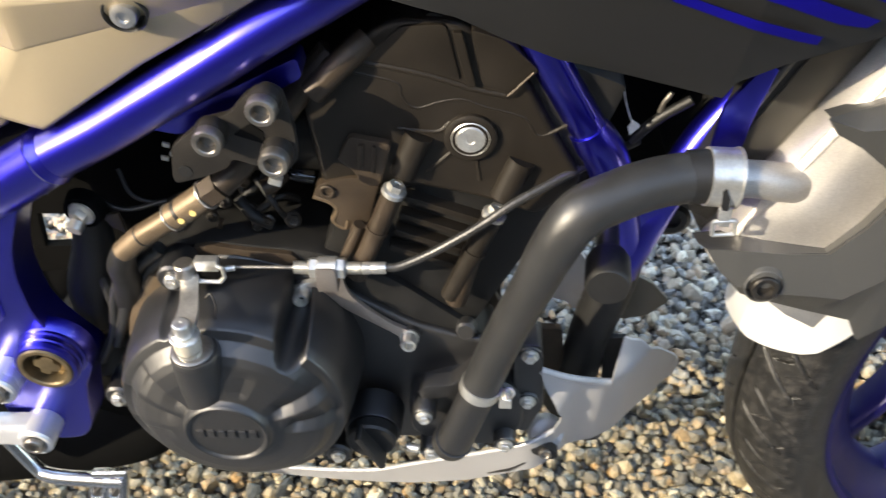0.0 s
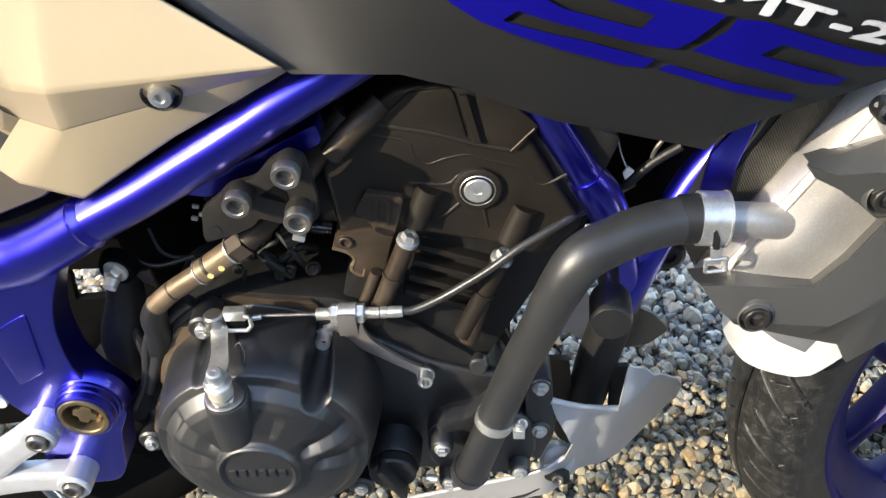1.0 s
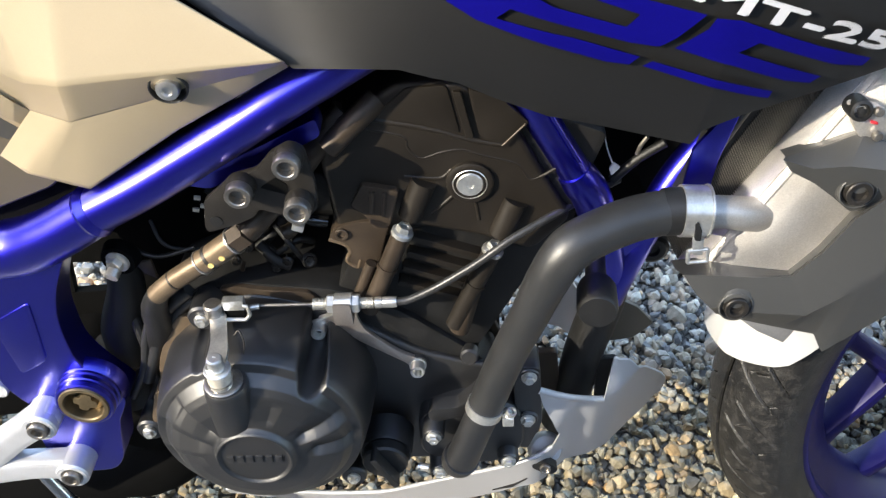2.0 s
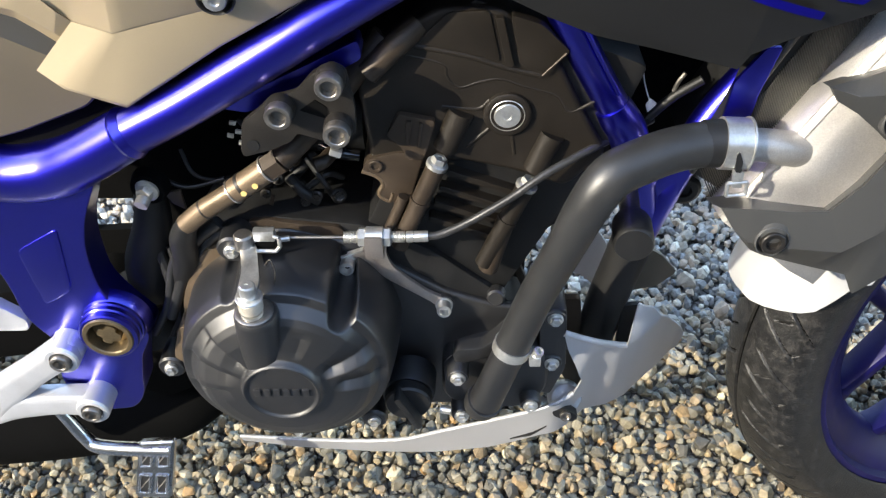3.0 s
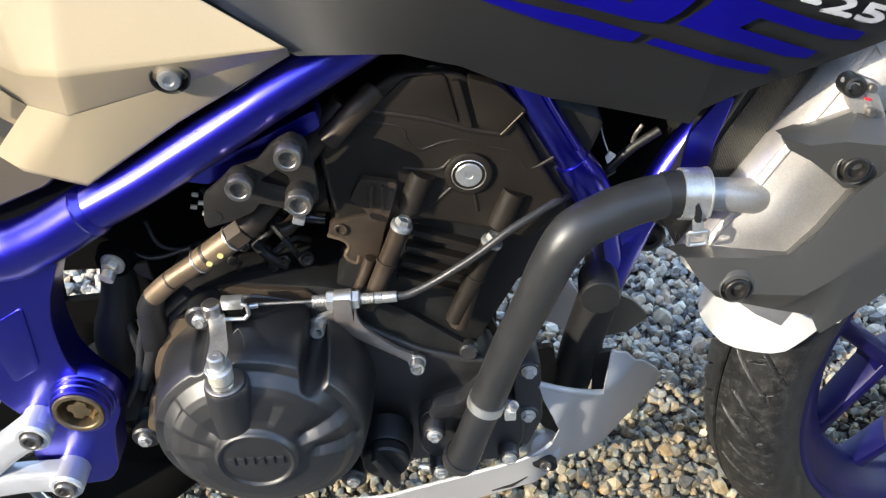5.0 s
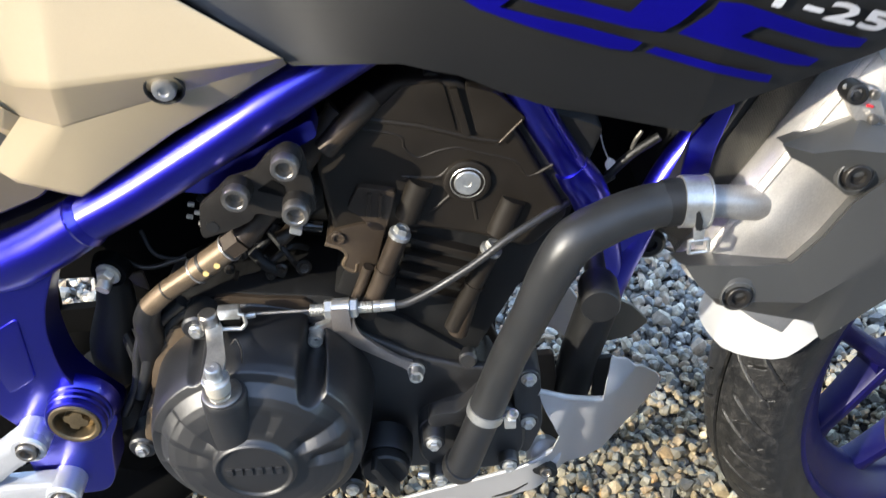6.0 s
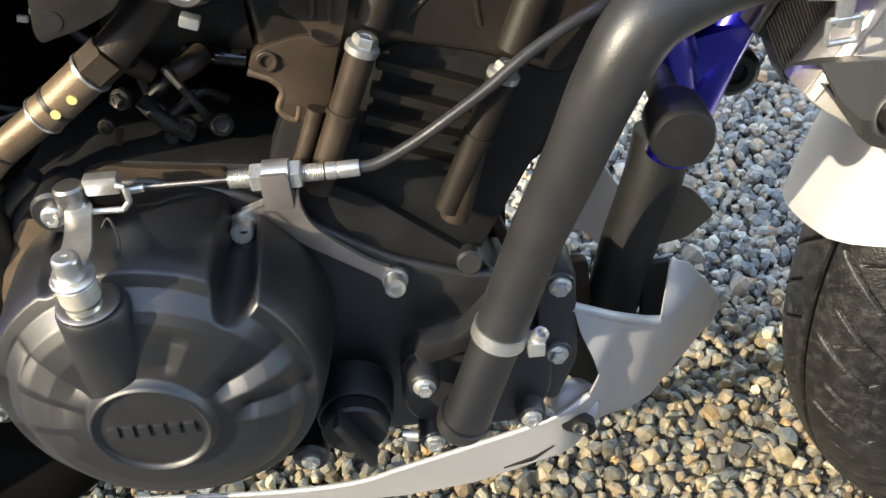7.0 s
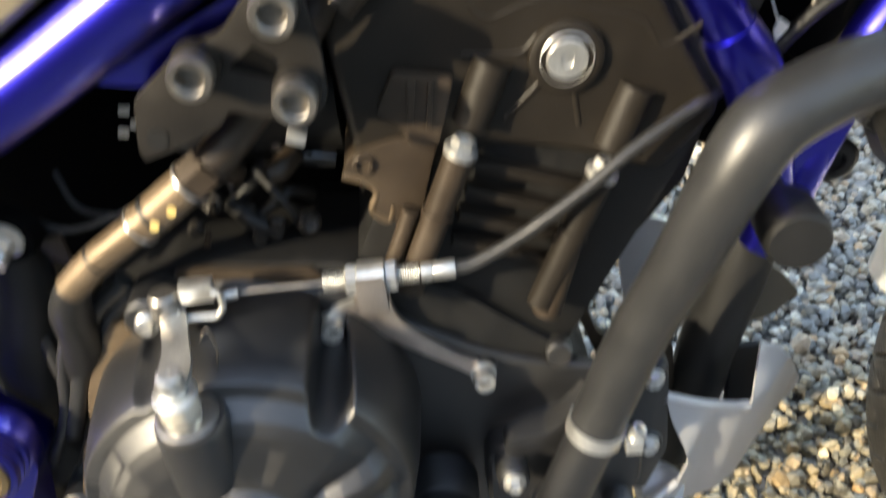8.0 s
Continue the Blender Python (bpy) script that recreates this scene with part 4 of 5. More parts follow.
# ---- engine ----
def build_engine():
    case = [(-0.262, 0.30), (-0.268, 0.39), (-0.235, 0.445), (-0.18, 0.466), (-0.10, 0.455), (-0.05, 0.43), (-0.01, 0.395), (0.015, 0.375), (0.03, 0.33), (0.03, 0.262), (-0.09, 0.250), (-0.20, 0.245)]
    crank = part("crankcase", plate(case, -0.096, 0.11, 0.012, 0.004), DARK, bike, "dark cast crankcase")
    cyl = [(-0.105, 0.44), (-0.035, 0.60), (-0.02, 0.635), (0.10, 0.585), (0.074, 0.51), (0.002, 0.37), (-0.05, 0.38)]
    part("cylinder_block", plate(cyl, -0.090, 0.10, 0.006, 0.003), DARK, bike, "dark cast cylinder with cooling ribs")
    part("front_case", plate([(-0.02, 0.37), (0.028, 0.36), (0.028, 0.39), (0.031, 0.405), (0.053, 0.422), (0.078, 0.455), (0.09, 0.50), (0.03, 0.50)], -0.052, 0.0, 0.003, 0.002), HEAD, bike, "dark casting at the front of the engine")
    # added brown plate puts the warm light on the crankcase top into colour
    part("case_top", plate([(-0.1900, 0.4617), (-0.1761, 0.4640), (-0.1562, 0.4600), (-0.1200, 0.4560), (-0.1135, 0.4456), (-0.1590, 0.4400), (-0.1900, 0.4440)], -0.0995, -0.090, 0.004, 0.0015), BROWN, crank, "crankcase top plate with its warm light painted brown")
    return crank


build_engine()


def build_clutch_cover():
    """Cover slab with the round clutch dome: a turned form with scooped pockets round the badge."""
    slab = [(-0.243, 0.395), (-0.222, 0.440), (-0.190, 0.462), (-0.165, 0.467), (-0.112, 0.452), (-0.075, 0.425), (-0.038, 0.400), (0.0, 0.386), (0.035, 0.38),
            (0.055, 0.365), (0.060, 0.315), (0.046, 0.275), (-0.028, 0.262), (-0.107, 0.262), (-0.178, 0.252), (-0.238, 0.300), (-0.252, 0.345)]
    cover = part("clutch_cover", plate([(x, z - 0.010) for x, z in slab], -0.1015, -0.094, 0.012, 0.004, segs=3), ENGINE, bike, "satin black clutch cover with a round badge", 40)
    cx, cz = -0.163, 0.366
    base_r = [0.0, 0.0262, 0.0275, 0.0290, 0.031, 0.036, 0.050, 0.060, 0.0655, 0.0725, 0.0755, 0.0790, 0.0815, 0.0845, 0.0862, 0.0870]
    base_h = [0.072, 0.072, 0.0745, 0.0745, 0.069, 0.068, 0.0655, 0.0622, 0.0592, 0.0512, 0.0500, 0.0485, 0.0410, 0.022, 0.0, -0.0130]
    pockets = ((27, 12, 0.0062, 0.054, 0.023, 0), (3, 11, 0.0060, 0.058, 0.021, 0), (72, 12, 0.0018, 0.045, 0.012, 0), (146, 9, 0.0050, 0.052, 0.022, -1), (170, 10, 0.0052, 0.056, 0.023, -1), (195, 9, 0.0036, 0.060, 0.018, -1))
    bm = bmesh.new()
    na, rings = 400, []
    radii = np.concatenate(([0.0], np.linspace(0.010, 0.036, 26), np.linspace(0.0368, 0.087, 84)))
    for r in radii:
        ring = []
        for i in range(na if r > 0 else 1):
            a = 2 * math.pi * i / na
            h = float(np.interp(r, base_r, base_h))
            for at, wide, deep, mid, half, way in pockets:
                u = (way or 1) * ((math.degrees(a) - at + 180) % 360 - 180) / wide
                v = abs(r - mid) / half
                if abs(u) < 1 and v < 1:
                    h -= deep * (min(0.5 + 0.5 * u, (1 - u) * 2.6) if way else min((1 + u) * 1.4, (1 - u) * 0.78)) * min(1, (1 - v) * 2.2)
            # soft channels below the upper bolts
            x, z = r * math.cos(a), r * math.sin(a)
            for gx, gw, gz, low in ((0.0485, 0.0066, 0.058, 0.068), (-0.036, 0.0036, 0.076, 0.086)):
                side = min(1.0, max(0.0, (gw + 0.004 - math.hypot(x - gx, min(0.0, z - gz))) / 0.0055))
                floor = -0.0170 + 1.3 * max(0.0, low - z)
                h -= max(0.0, h - floor) * side * side * (3 - 2 * side)
            ring.append(bm.verts.new((cx + r * math.cos(a), -0.114 - h, cz + r * math.sin(a) * 1.0)))
        rings.append(ring)
    for a, b in zip(rings, rings[1:]):
        for s in range(na):
            t = (s + 1) % na
            if len(a) == 1:
                bm.faces.new((a[0], b[s], b[t]))
            else:
                bm.faces.new((a[s], a[t], b[t], b[s]))
    dome = part("clutch_dome", bm, ENGINE, cover, "", 85)
    for k in range(6):
        x = cx - 0.0185 + k * 0.0074
        part("badge_bar", block(x - 0.0026, x + 0.0026, -0.1876, -0.184, cz - 0.0036, cz + 0.0036, 0.0004), ENGINE, cover)
    for x, z in ((-0.270, 0.327), (-0.172, 0.246), (-0.104, 0.259), (-0.198, 0.455)):
        bm = bmesh.new()
        lathe([(0.0115, 0.022), (0.0115, -0.002), (0.010, -0.004), (0, -0.004)], (x, -0.122, z), (0, 1, 0), 20, bm)
        part("bolt_boss", bm, ENGINE, cover)
        hex_bolt(cover, (x, -0.127, z), 0.0043)
    # water pump cover bulges out at the front lower corner
    pump = [(-0.043, 0.330), (-0.010, 0.345), (0.020, 0.350), (0.040, 0.340), (0.047, 0.320), (0.047, 0.290), (0.030, 0.268), (-0.020, 0.266), (-0.044, 0.284)]
    part("pump_cover", plate(pump, -0.120, -0.096, 0.012, 0.006, segs=3), ENGINE, cover)
    part("pump_rib", plate([(-0.0345, 0.3420), (-0.0310, 0.3500), (-0.0095, 0.3520), (0.0010, 0.3640), (0.0120, 0.3784), (0.0120, 0.3600), (0.0010, 0.3440), (-0.0300, 0.3330)], -0.128, -0.115, 0.004, 0.002), ENGINE, cover)
    part("front_rim", plate([(0.036, 0.385), (0.058, 0.384), (0.062, 0.315), (0.050, 0.280), (0.040, 0.285)], -0.116, -0.09, 0.006, 0.003), ENGINE, cover)
    for x, y, z in ((-0.030, -0.138, 0.327), (0.0323, -0.130, 0.2832), (0.049, -0.118, 0.323), (-0.0269, -0.130, 0.2696), (0.049, -0.117, 0.374)):
        bm = bmesh.new()
        lathe([(0.0095, 0.0), (0.0090, 0.016), (0.0080, 0.0175), (0.003, 0.0175)], (x, y + 0.0175, z), (0, -1, 0), 20, bm)
        part("bolt_boss", bm, ENGINE, cover)
        hex_bolt(cover, (x, y, z), 0.0048)
    part("drain_screw", tube([(-0.045, -0.134, 0.2835), (-0.036, -0.136, 0.2835)], 0.0035, 12), ZINC, cover)
    # oil filler plug with a finger bar
    bm = bmesh.new()
    lathe([(0.0235, 0.0), (0.0225, 0.022), (0.0215, 0.025), (0.0205, 0.025), (0.0200, 0.022), (0, 0.022)], (-0.072, -0.108, 0.300), (0, -1, 0), 40, bm)
    part("filler_seat", bm, ENGINE, cover)
    bm = bmesh.new()
    lathe([(0.0195, 0.0), (0.0195, 0.008), (0.018, 0.010), (0, 0.010)], (-0.072, -0.133, 0.300), (0, -1, 0), 40, bm)
    part("oil_filler_plug", bm, RUBBER, cover, "black ribbed oil filler plug")
    part("finger_bar", plate([(-0.083, 0.318), (-0.078, 0.320), (-0.060, 0.284), (-0.065, 0.281)], -0.155, -0.140, 0.002, 0.0015), RUBBER, cover)
    bm = bmesh.new()
    lathe([(0.0075, 0.0), (0.0075, 0.009), (0.006, 0.011), (0, 0.011)], (0.002, -0.094, 0.383), (-0.1, -1, 0.2), 24, bm)
    part("blank_plug", bm, ENGINE, cover)
    # buff on this lug and the rim below paints warm sun on brown castings
    part("cable_guide", plate([(-0.2309, 0.4328), (-0.2229, 0.4435), (-0.2094, 0.4430), (-0.2090, 0.4340), (-0.2200, 0.4180), (-0.2279, 0.4225)], -0.110, -0.096, 0.003, 0.0015), BRONZE, cover, "cast lug with warm sunlight in its buff colour")
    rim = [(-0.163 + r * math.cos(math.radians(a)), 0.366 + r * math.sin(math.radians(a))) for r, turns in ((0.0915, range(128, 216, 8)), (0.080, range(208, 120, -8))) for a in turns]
    part("case_rim", plate(rim, -0.1085, -0.094, 0.001, 0.001), BRONZE, cover, "edge of the case behind the dome, warm sunlight in its buff colour")
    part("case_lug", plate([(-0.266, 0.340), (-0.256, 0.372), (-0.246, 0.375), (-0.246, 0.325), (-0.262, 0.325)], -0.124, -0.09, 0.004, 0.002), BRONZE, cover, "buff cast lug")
    return cover


build_clutch_cover()


def build_clutch_lever():
    x, y = -0.176, -0.176
    lean = (0.03, -0.10, 1)
    bm = bmesh.new()
    lathe([(0.0180, -0.014), (0.0172, 0.004), (0.0162, 0.028), (0.0162, 0.032), (0.0160, 0.036), (0.0150, 0.038), (0.0116, 0.038), (0.0110, 0.033), (0, 0.033)], (x + 0.001, y + 0.006, 0.401), (0.03, -0.12, 1), 36, bm)
    boss = part("lever_boss", bm, ENGINE, bike, "black boss of the clutch release shaft")
    bm = bmesh.new()
    lathe([(0.0112, 0.0), (0.0138, 0.0004), (0.0140, 0.0014), (0.0132, 0.0020), (0.0110, 0.0022)], (x + 0.001, y + 0.0015, 0.4385), lean, 36, bm)
    part("seal_ring", bm, STEEL, boss, "thin steel seal ring")
    bm = bmesh.new()
    lathe([(0.0074 + (0.0006 if k % 2 else 0), k * 0.0013) for k in range(16)], (x, y, 0.424), lean, 28, bm)
    part("release_shaft", bm, ZINC, boss, "threaded steel release shaft", 20)
    bm = bmesh.new()
    lathe([(0.0080, 0), (0.0088, 0.0006), (0.0088, 0.0098), (0.0080, 0.0106)], (x + 0.0005, y - 0.0015, 0.4450), lean, 24, bm)
    part("shaft_nut", bm, PALE, boss, "yellowish zinc nut", 25)
    bm = bmesh.new()
    lathe([(0.0092, 0), (0.0096, 0.0003), (0.0096, 0.0013), (0.0090, 0.0017), (0.005, 0.0017)], (x + 0.001, y - 0.003, 0.4565), lean, 32, bm)
    part("washer", bm, ZINC, boss)
    bm = bmesh.new()
    lathe([(0.0058, 0), (0.0058, 0.0090), (0.0053, 0.0102), (0.0042, 0.0107), (0.0012, 0.0108), (0.0010, 0.0102), (0, 0.0102)], (x + 0.0012, y - 0.0035, 0.4595), lean, 24, bm)
    part("shaft_head", bm, ZINC, boss, "round head of the release shaft", 20)
    # release arm runs inboard to the cable pin
    bm = bmesh.new()
    ring = rounded([(-0.183, -0.184), (-0.170, -0.184), (-0.1695, -0.165), (-0.1805, -0.119), (-0.1930, -0.119), (-0.184, -0.155)], 0.006)
    f = bm.faces.new([bm.verts.new((px, py, 0.4575)) for px, py in ring])
    ext = bmesh.ops.extrude_face_region(bm, geom=[f])
    for v in ext["geom"]:
        if isinstance(v, bmesh.types.BMVert):
            v.co.z += 0.0032
    arm = part("release_arm", bm, ZINC, bike, "zinc clutch release arm")
    bm = bmesh.new()
    lathe([(0.0072, -0.006), (0.0072, 0.006), (0.006, 0.0075), (0, 0.0078)], (-0.1875, -0.1250, 0.4630), (0, 0, 1), 24, bm)
    part("cable_pin", bm, STEEL, arm)
    part("return_hook", tube([(-0.168, -0.150, 0.462), (-0.163, -0.152, 0.468), (-0.160, -0.156, 0.460), (-0.161, -0.160, 0.452)], 0.0006, 8), BRACKET, arm)
    clevis = part("clevis", block(-0.1800, -0.1640, -0.1270, -0.1200, 0.4640, 0.4735, 0.0012), ZINC, bike, "bent zinc cable clevis with an open eye")
    loop = [Vector(p) for p in ((-0.1840, -0.1275, 0.4645), (-0.1800, -0.1285, 0.4570), (-0.1640, -0.1285, 0.4565), (-0.1605, -0.1280, 0.4605), (-0.1610, -0.1270, 0.4680), (-0.1650, -0.1265, 0.4690))]
    bm = bmesh.new()
    for p, q in zip(loop, loop[1:]):
        tube([p, q], 0.0016, 10, bm=bm)
    part("clevis_loop", bm, ZINC, clevis)
    # black block stands for the shade inside the eye
    part("clevis_gap", block(-0.1795, -0.1650, -0.1262, -0.1255, 0.4580, 0.4645, 0.0004), SHADE_BLACK, clevis)
    part("cable_nipple", tube([(-0.1615, -0.1240, 0.4640), (-0.1540, -0.1225, 0.4640)], 0.0022, 14), ZINC, clevis)


build_clutch_lever()


def build_clutch_cable():
    y, z = -0.120, 0.4628
    inner = part("inner_wire", tube([(-0.16, y, z), (-0.108, y, z)], 0.0013, 10), STEEL, bike, "bare steel inner cable")
    bm = bmesh.new()
    prof = []
    for i in range(14):
        prof += [(0.0048, i * 0.0011), (0.0040, i * 0.0011 + 0.0005)]
    lathe(prof, (-0.114, y, z), (1, 0, 0), 18, bm)
    adj = part("cable_adjuster", bm, ZINC, bike, "zinc threaded cable adjuster")
    for x, r, w in ((-0.1035, 0.0074, 0.006), (-0.085, 0.0074, 0.006)):
        bm = bmesh.new()
        lathe([(r * 0.9, 0), (r, 0.0008), (r, w - 0.0008), (r * 0.9, w)], (x, y, z), (1, 0, 0), 6, bm)
        part("lock_nut", bm, ZINC, adj)
    part("holder", tube([(-0.0975, y, z), (-0.085, y, z)], 0.0080, 24), ZINC, adj)
    bm = bmesh.new()
    prof = []
    for i in range(10):
        prof += [(0.0046, i * 0.0011), (0.0038, i * 0.0011 + 0.0005)]
    lathe(prof, (-0.079, y, z), (1, 0, 0), 18, bm)
    part("thread", bm, ZINC, adj)
    bm = bmesh.new()
    lathe([(0.0036, 0), (0.0044, 0.0005), (0.0044, 0.0055), (0.0040, 0.0060), (0.0043, 0.0066), (0.0043, 0.015), (0.0040, 0.0165), (0.0034, 0.0165)], (-0.068, y, z), (1, 0.0, 0.03), 16, bm)
    part("ferrule", bm, ZINC, adj)
    part("clutch_cable", tube([(-0.0525, -0.12, 0.4633), (-0.042, -0.12, 0.465), (-0.024, -0.119, 0.474), (-0.007, -0.118, 0.485), (0.011, -0.116, 0.497), (0.033, -0.112, 0.513), (0.055, -0.105, 0.523), (0.07, -0.095, 0.525), (0.086, -0.078, 0.522), (0.103, -0.06, 0.518), (0.119, -0.045, 0.516)], 0.0030, 16), CABLE, bike, "black sheathed clutch cable rising behind the down tube")
    ring = [(-0.1218, 0.4314), (-0.1131, 0.4353), (-0.1028, 0.4380), (-0.0995, 0.4480), (-0.0840, 0.4480), (-0.0852, 0.4348), (-0.0815, 0.4225), (-0.0699, 0.4091), (-0.0538, 0.3946), (-0.0431, 0.3885),
            (-0.0345, 0.3850), (-0.0345, 0.3735), (-0.0430, 0.3710), (-0.0490, 0.3813), (-0.0657, 0.3936), (-0.0865, 0.4088), (-0.0974, 0.4196), (-0.1080, 0.4190), (-0.1152, 0.4140), (-0.1225, 0.4180)]
    br = part("cable_bracket", plate(ring, -0.1060, -0.1025, 0.005, 0.0008, n=5), TINTED, bike, "passivated steel cable bracket with a curved arm")
    part("bracket_flange", plate([(-0.1218, 0.4320), (-0.1028, 0.4395), (-0.1028, 0.4375), (-0.1218, 0.4300)], -0.1070, -0.1030, 0.0008, 0.0004), ZINC, br)
    part("bracket_tab", plate([(-0.0985, 0.468), (-0.0850, 0.468), (-0.0845, 0.449), (-0.0985, 0.449)], -0.1285, -0.1262, 0.002, 0.0008), TINTED, br)
    part("tab_bend", block(-0.0985, -0.0845, -0.1280, -0.1040, 0.4475, 0.4500, 0.0008), TINTED, br)
    for x, z2 in ((-0.1155, 0.4260), (-0.0409, 0.3805)):
        bm = bmesh.new()
        lathe([(0.0085, 0.0), (0.0085, 0.0055), (0.006, 0.006)], (x, -0.1055, z2), (0, 1, 0), 24, bm)
        part("bolt_pad", bm, ENGINE, br)
        cap_bolt(br, (x, -0.1062, z2), 0.0060, 0.0105, (0, -1, 0.15), ZINC, 0.0072)


build_clutch_cable()


def build_top_mount():
    ring = [(-0.1704, 0.5699), (-0.1569, 0.5806), (-0.1493, 0.5883), (-0.1313, 0.5932), (-0.1207, 0.6054), (-0.1080, 0.6124), (-0.0995, 0.6080), (-0.0953, 0.5816), (-0.0955, 0.5626),
            (-0.1025, 0.5543), (-0.1199, 0.5567), (-0.1350, 0.5621), (-0.1388, 0.5558), (-0.1534, 0.5491), (-0.1724, 0.5437), (-0.1741, 0.5483)]
    pl = part("engine_mount_plate", plate(ring, -0.1345, -0.1295, 0.0035, 0.001), BRACKET, bike, "dark steel engine mount plate with three bolts")
    for x, z in ((-0.1087, 0.6034), (-0.1426, 0.5828), (-0.1068, 0.5688)):
        bm = bmesh.new()
        lathe([(0.0096, 0), (0.0096, 0.006), (0.0092, 0.0072), (0.0088, 0.009)], (x, -0.134, z), (0, -1, 0), 28, bm)
        part("collar", bm, BRACKET, pl)
        cap_bolt(pl, (x, -0.142, z), 0.0088, 0.0085, (0, -1, 0), STEEL)
    # black patch stands for the shade seen through the plate's opening
    part("plate_window", plate([(-0.1311, 0.5798), (-0.1203, 0.5874), (-0.1134, 0.5818), (-0.1138, 0.5734)], -0.1352, -0.13, 0.001, 0), SHADE_BLACK, pl)
    part("wire_clip", block(-0.114, -0.106, -0.142, -0.136, 0.548, 0.553, 0.001, 20), ZINC, pl)
    bm = bmesh.new()
    lathe([(0.0042, 0), (0.0042, 0.0006), (0, 0.0006)], (-0.1651, -0.1345, 0.5532), (0, -1, 0), 20, bm)
    part("plate_hole", bm, RUBBER, pl)


build_top_mount()


def build_head():
    head = [(-0.092, 0.512), (-0.098, 0.575), (-0.086, 0.604), (-0.040, 0.632), (0.0, 0.630), (0.036, 0.598), (0.062, 0.548), (0.078, 0.52), (0.05, 0.49), (0.012, 0.505), (-0.03, 0.515), (-0.06, 0.505)]
    h = part("cylinder_head", plate(head, -0.097, 0.08, 0.008, 0.005, segs=3), HEAD, bike, "dark brown-grey cast cylinder head", 40)
    bm = bmesh.new()
    lathe([(0.017, -0.003), (0.0165, 0.002), (0.0145, 0.003), (0.0135, 0.003)], (0.005, -0.098, 0.554), (0, -1, 0), 36, bm)
    part("bolt_seat", bm, HEAD, h)
    bm = bmesh.new()
    lathe([(0.0125, 0), (0.0125, 0.0022), (0.0117, 0.003), (0.0108, 0.0012), (0.0100, 0.0012), (0.0092, 0.0030), (0.0086, 0.0036), (0.0030, 0.0036), (0.0027, 0.0028), (0, 0.0028)], (0.005, -0.0985, 0.554), (0, -1, 0), 36, bm)
    part("cap_bolt", bm, ZINC, h, "bright zinc plug bolt with a washer")
    ax = Vector((0.38, 0, 0.925)).normalized()
    for x, y, z, tone in ((-0.0440, -0.1080, 0.5190, BROWN), (0.0205, -0.1060, 0.4990, HEAD)):
        top = Vector((x, y, z))
        b = part("stud_boss", tube([top - ax * 0.080, top], [0.0068, 0.0072], 20), tone, bike, "cast bolt column of the cylinder")
        hex_bolt(b, tuple(top), 0.0060, tuple(ax), ZINC)
        side = Vector((-0.0115, 0.003, 0.003))
        if tone is BROWN:
            part("rib", tube([top - ax * 0.078 + side, top - ax * 0.036 + side], 0.0042, 14), BROWN, b)
        part("ring", tube([top - ax * 0.036, top - ax * 0.033], 0.0080, 20), tone, b)
        part("column", tube([top + ax * 0.009 + Vector((0.002, 0.0085, 0)), top + ax * 0.040 + Vector((0.002, 0.0105, 0))], [0.0086, 0.0092], 24), HEAD, b)
    part("lower_column", tube([(0.0060, -0.1040, 0.4640), (-0.0060, -0.1040, 0.4180)], [0.0072, 0.0078], 20), BROWN, h)
    for i in range(4):
        x, z = -0.038 - i * 0.0042, 0.5085 - i * 0.0143
        part("cooling_rib", plate([(x, z), (x + 0.058, z - 0.0222), (x + 0.0565, z - 0.0272), (x - 0.0015, z - 0.0048)], -0.0995, -0.06, 0.001, 0.0012), HEAD, h)
    part("rib_line", tube([(0.0273, -0.1005, 0.5845), (0.0425, -0.0995, 0.6002)], 0.0008, 10), BROWN, h, "thin pale pipe along the head")
    def ridge(points, r, y=-0.0963):
        part("cast_ridge", tube([(x, y, z) for x, z in points], r, 10), HEAD, h)
    ridge([(-0.0610, 0.6060), (-0.0230, 0.5976), (0.0055, 0.5880), (0.0274, 0.5827)], 0.0022)
    ridge([(-0.0665, 0.5992), (-0.0399, 0.5919), (-0.0367, 0.5834), (-0.0322, 0.5764), (-0.0258, 0.5742), (-0.0138, 0.5783), (0.0, 0.580), (0.0142, 0.5748), (0.0374, 0.5673), (0.0473, 0.5543), (0.0627, 0.5611), (0.0721, 0.5682)], 0.0012)
    ridge([(-0.0068, 0.5420), (-0.0226, 0.5265)], 0.0016)
    ridge([(0.0083, 0.5405), (0.0111, 0.5202)], 0.0016)
    ridge([(-0.0071, 0.5642), (-0.0163, 0.5572), (-0.0403, 0.5593)], 0.0016)
    part("raised_web", plate([(-0.0050, 0.6260), (0.0005, 0.6258), (0.0085, 0.5909), (0.0030, 0.5912)], -0.1005, -0.09, 0.001, 0.0012), HEAD, h)
    part("cover_panel", plate([(-0.058, 0.6075), (-0.035, 0.6290), (-0.0085, 0.6300), (-0.0005, 0.5935), (-0.023, 0.6005)], -0.0985, -0.09, 0.004, 0.0015), HEAD, h)
    part("cover_panel", plate([(0.0050, 0.6270), (0.026, 0.6200), (0.046, 0.6000), (0.0300, 0.5860), (0.0120, 0.5905)], -0.0985, -0.09, 0.004, 0.0015), HEAD, h)
    pad = part("cast_pad", plate([(-0.0701, 0.5298), (-0.0799, 0.5390), (-0.0705, 0.5568), (-0.0443, 0.5510), (-0.0493, 0.5323), (-0.0540, 0.5180), (-0.0650, 0.5180)], -0.1025, -0.09, 0.003, 0.002), BROWN, h, "brown cast pad on the head")
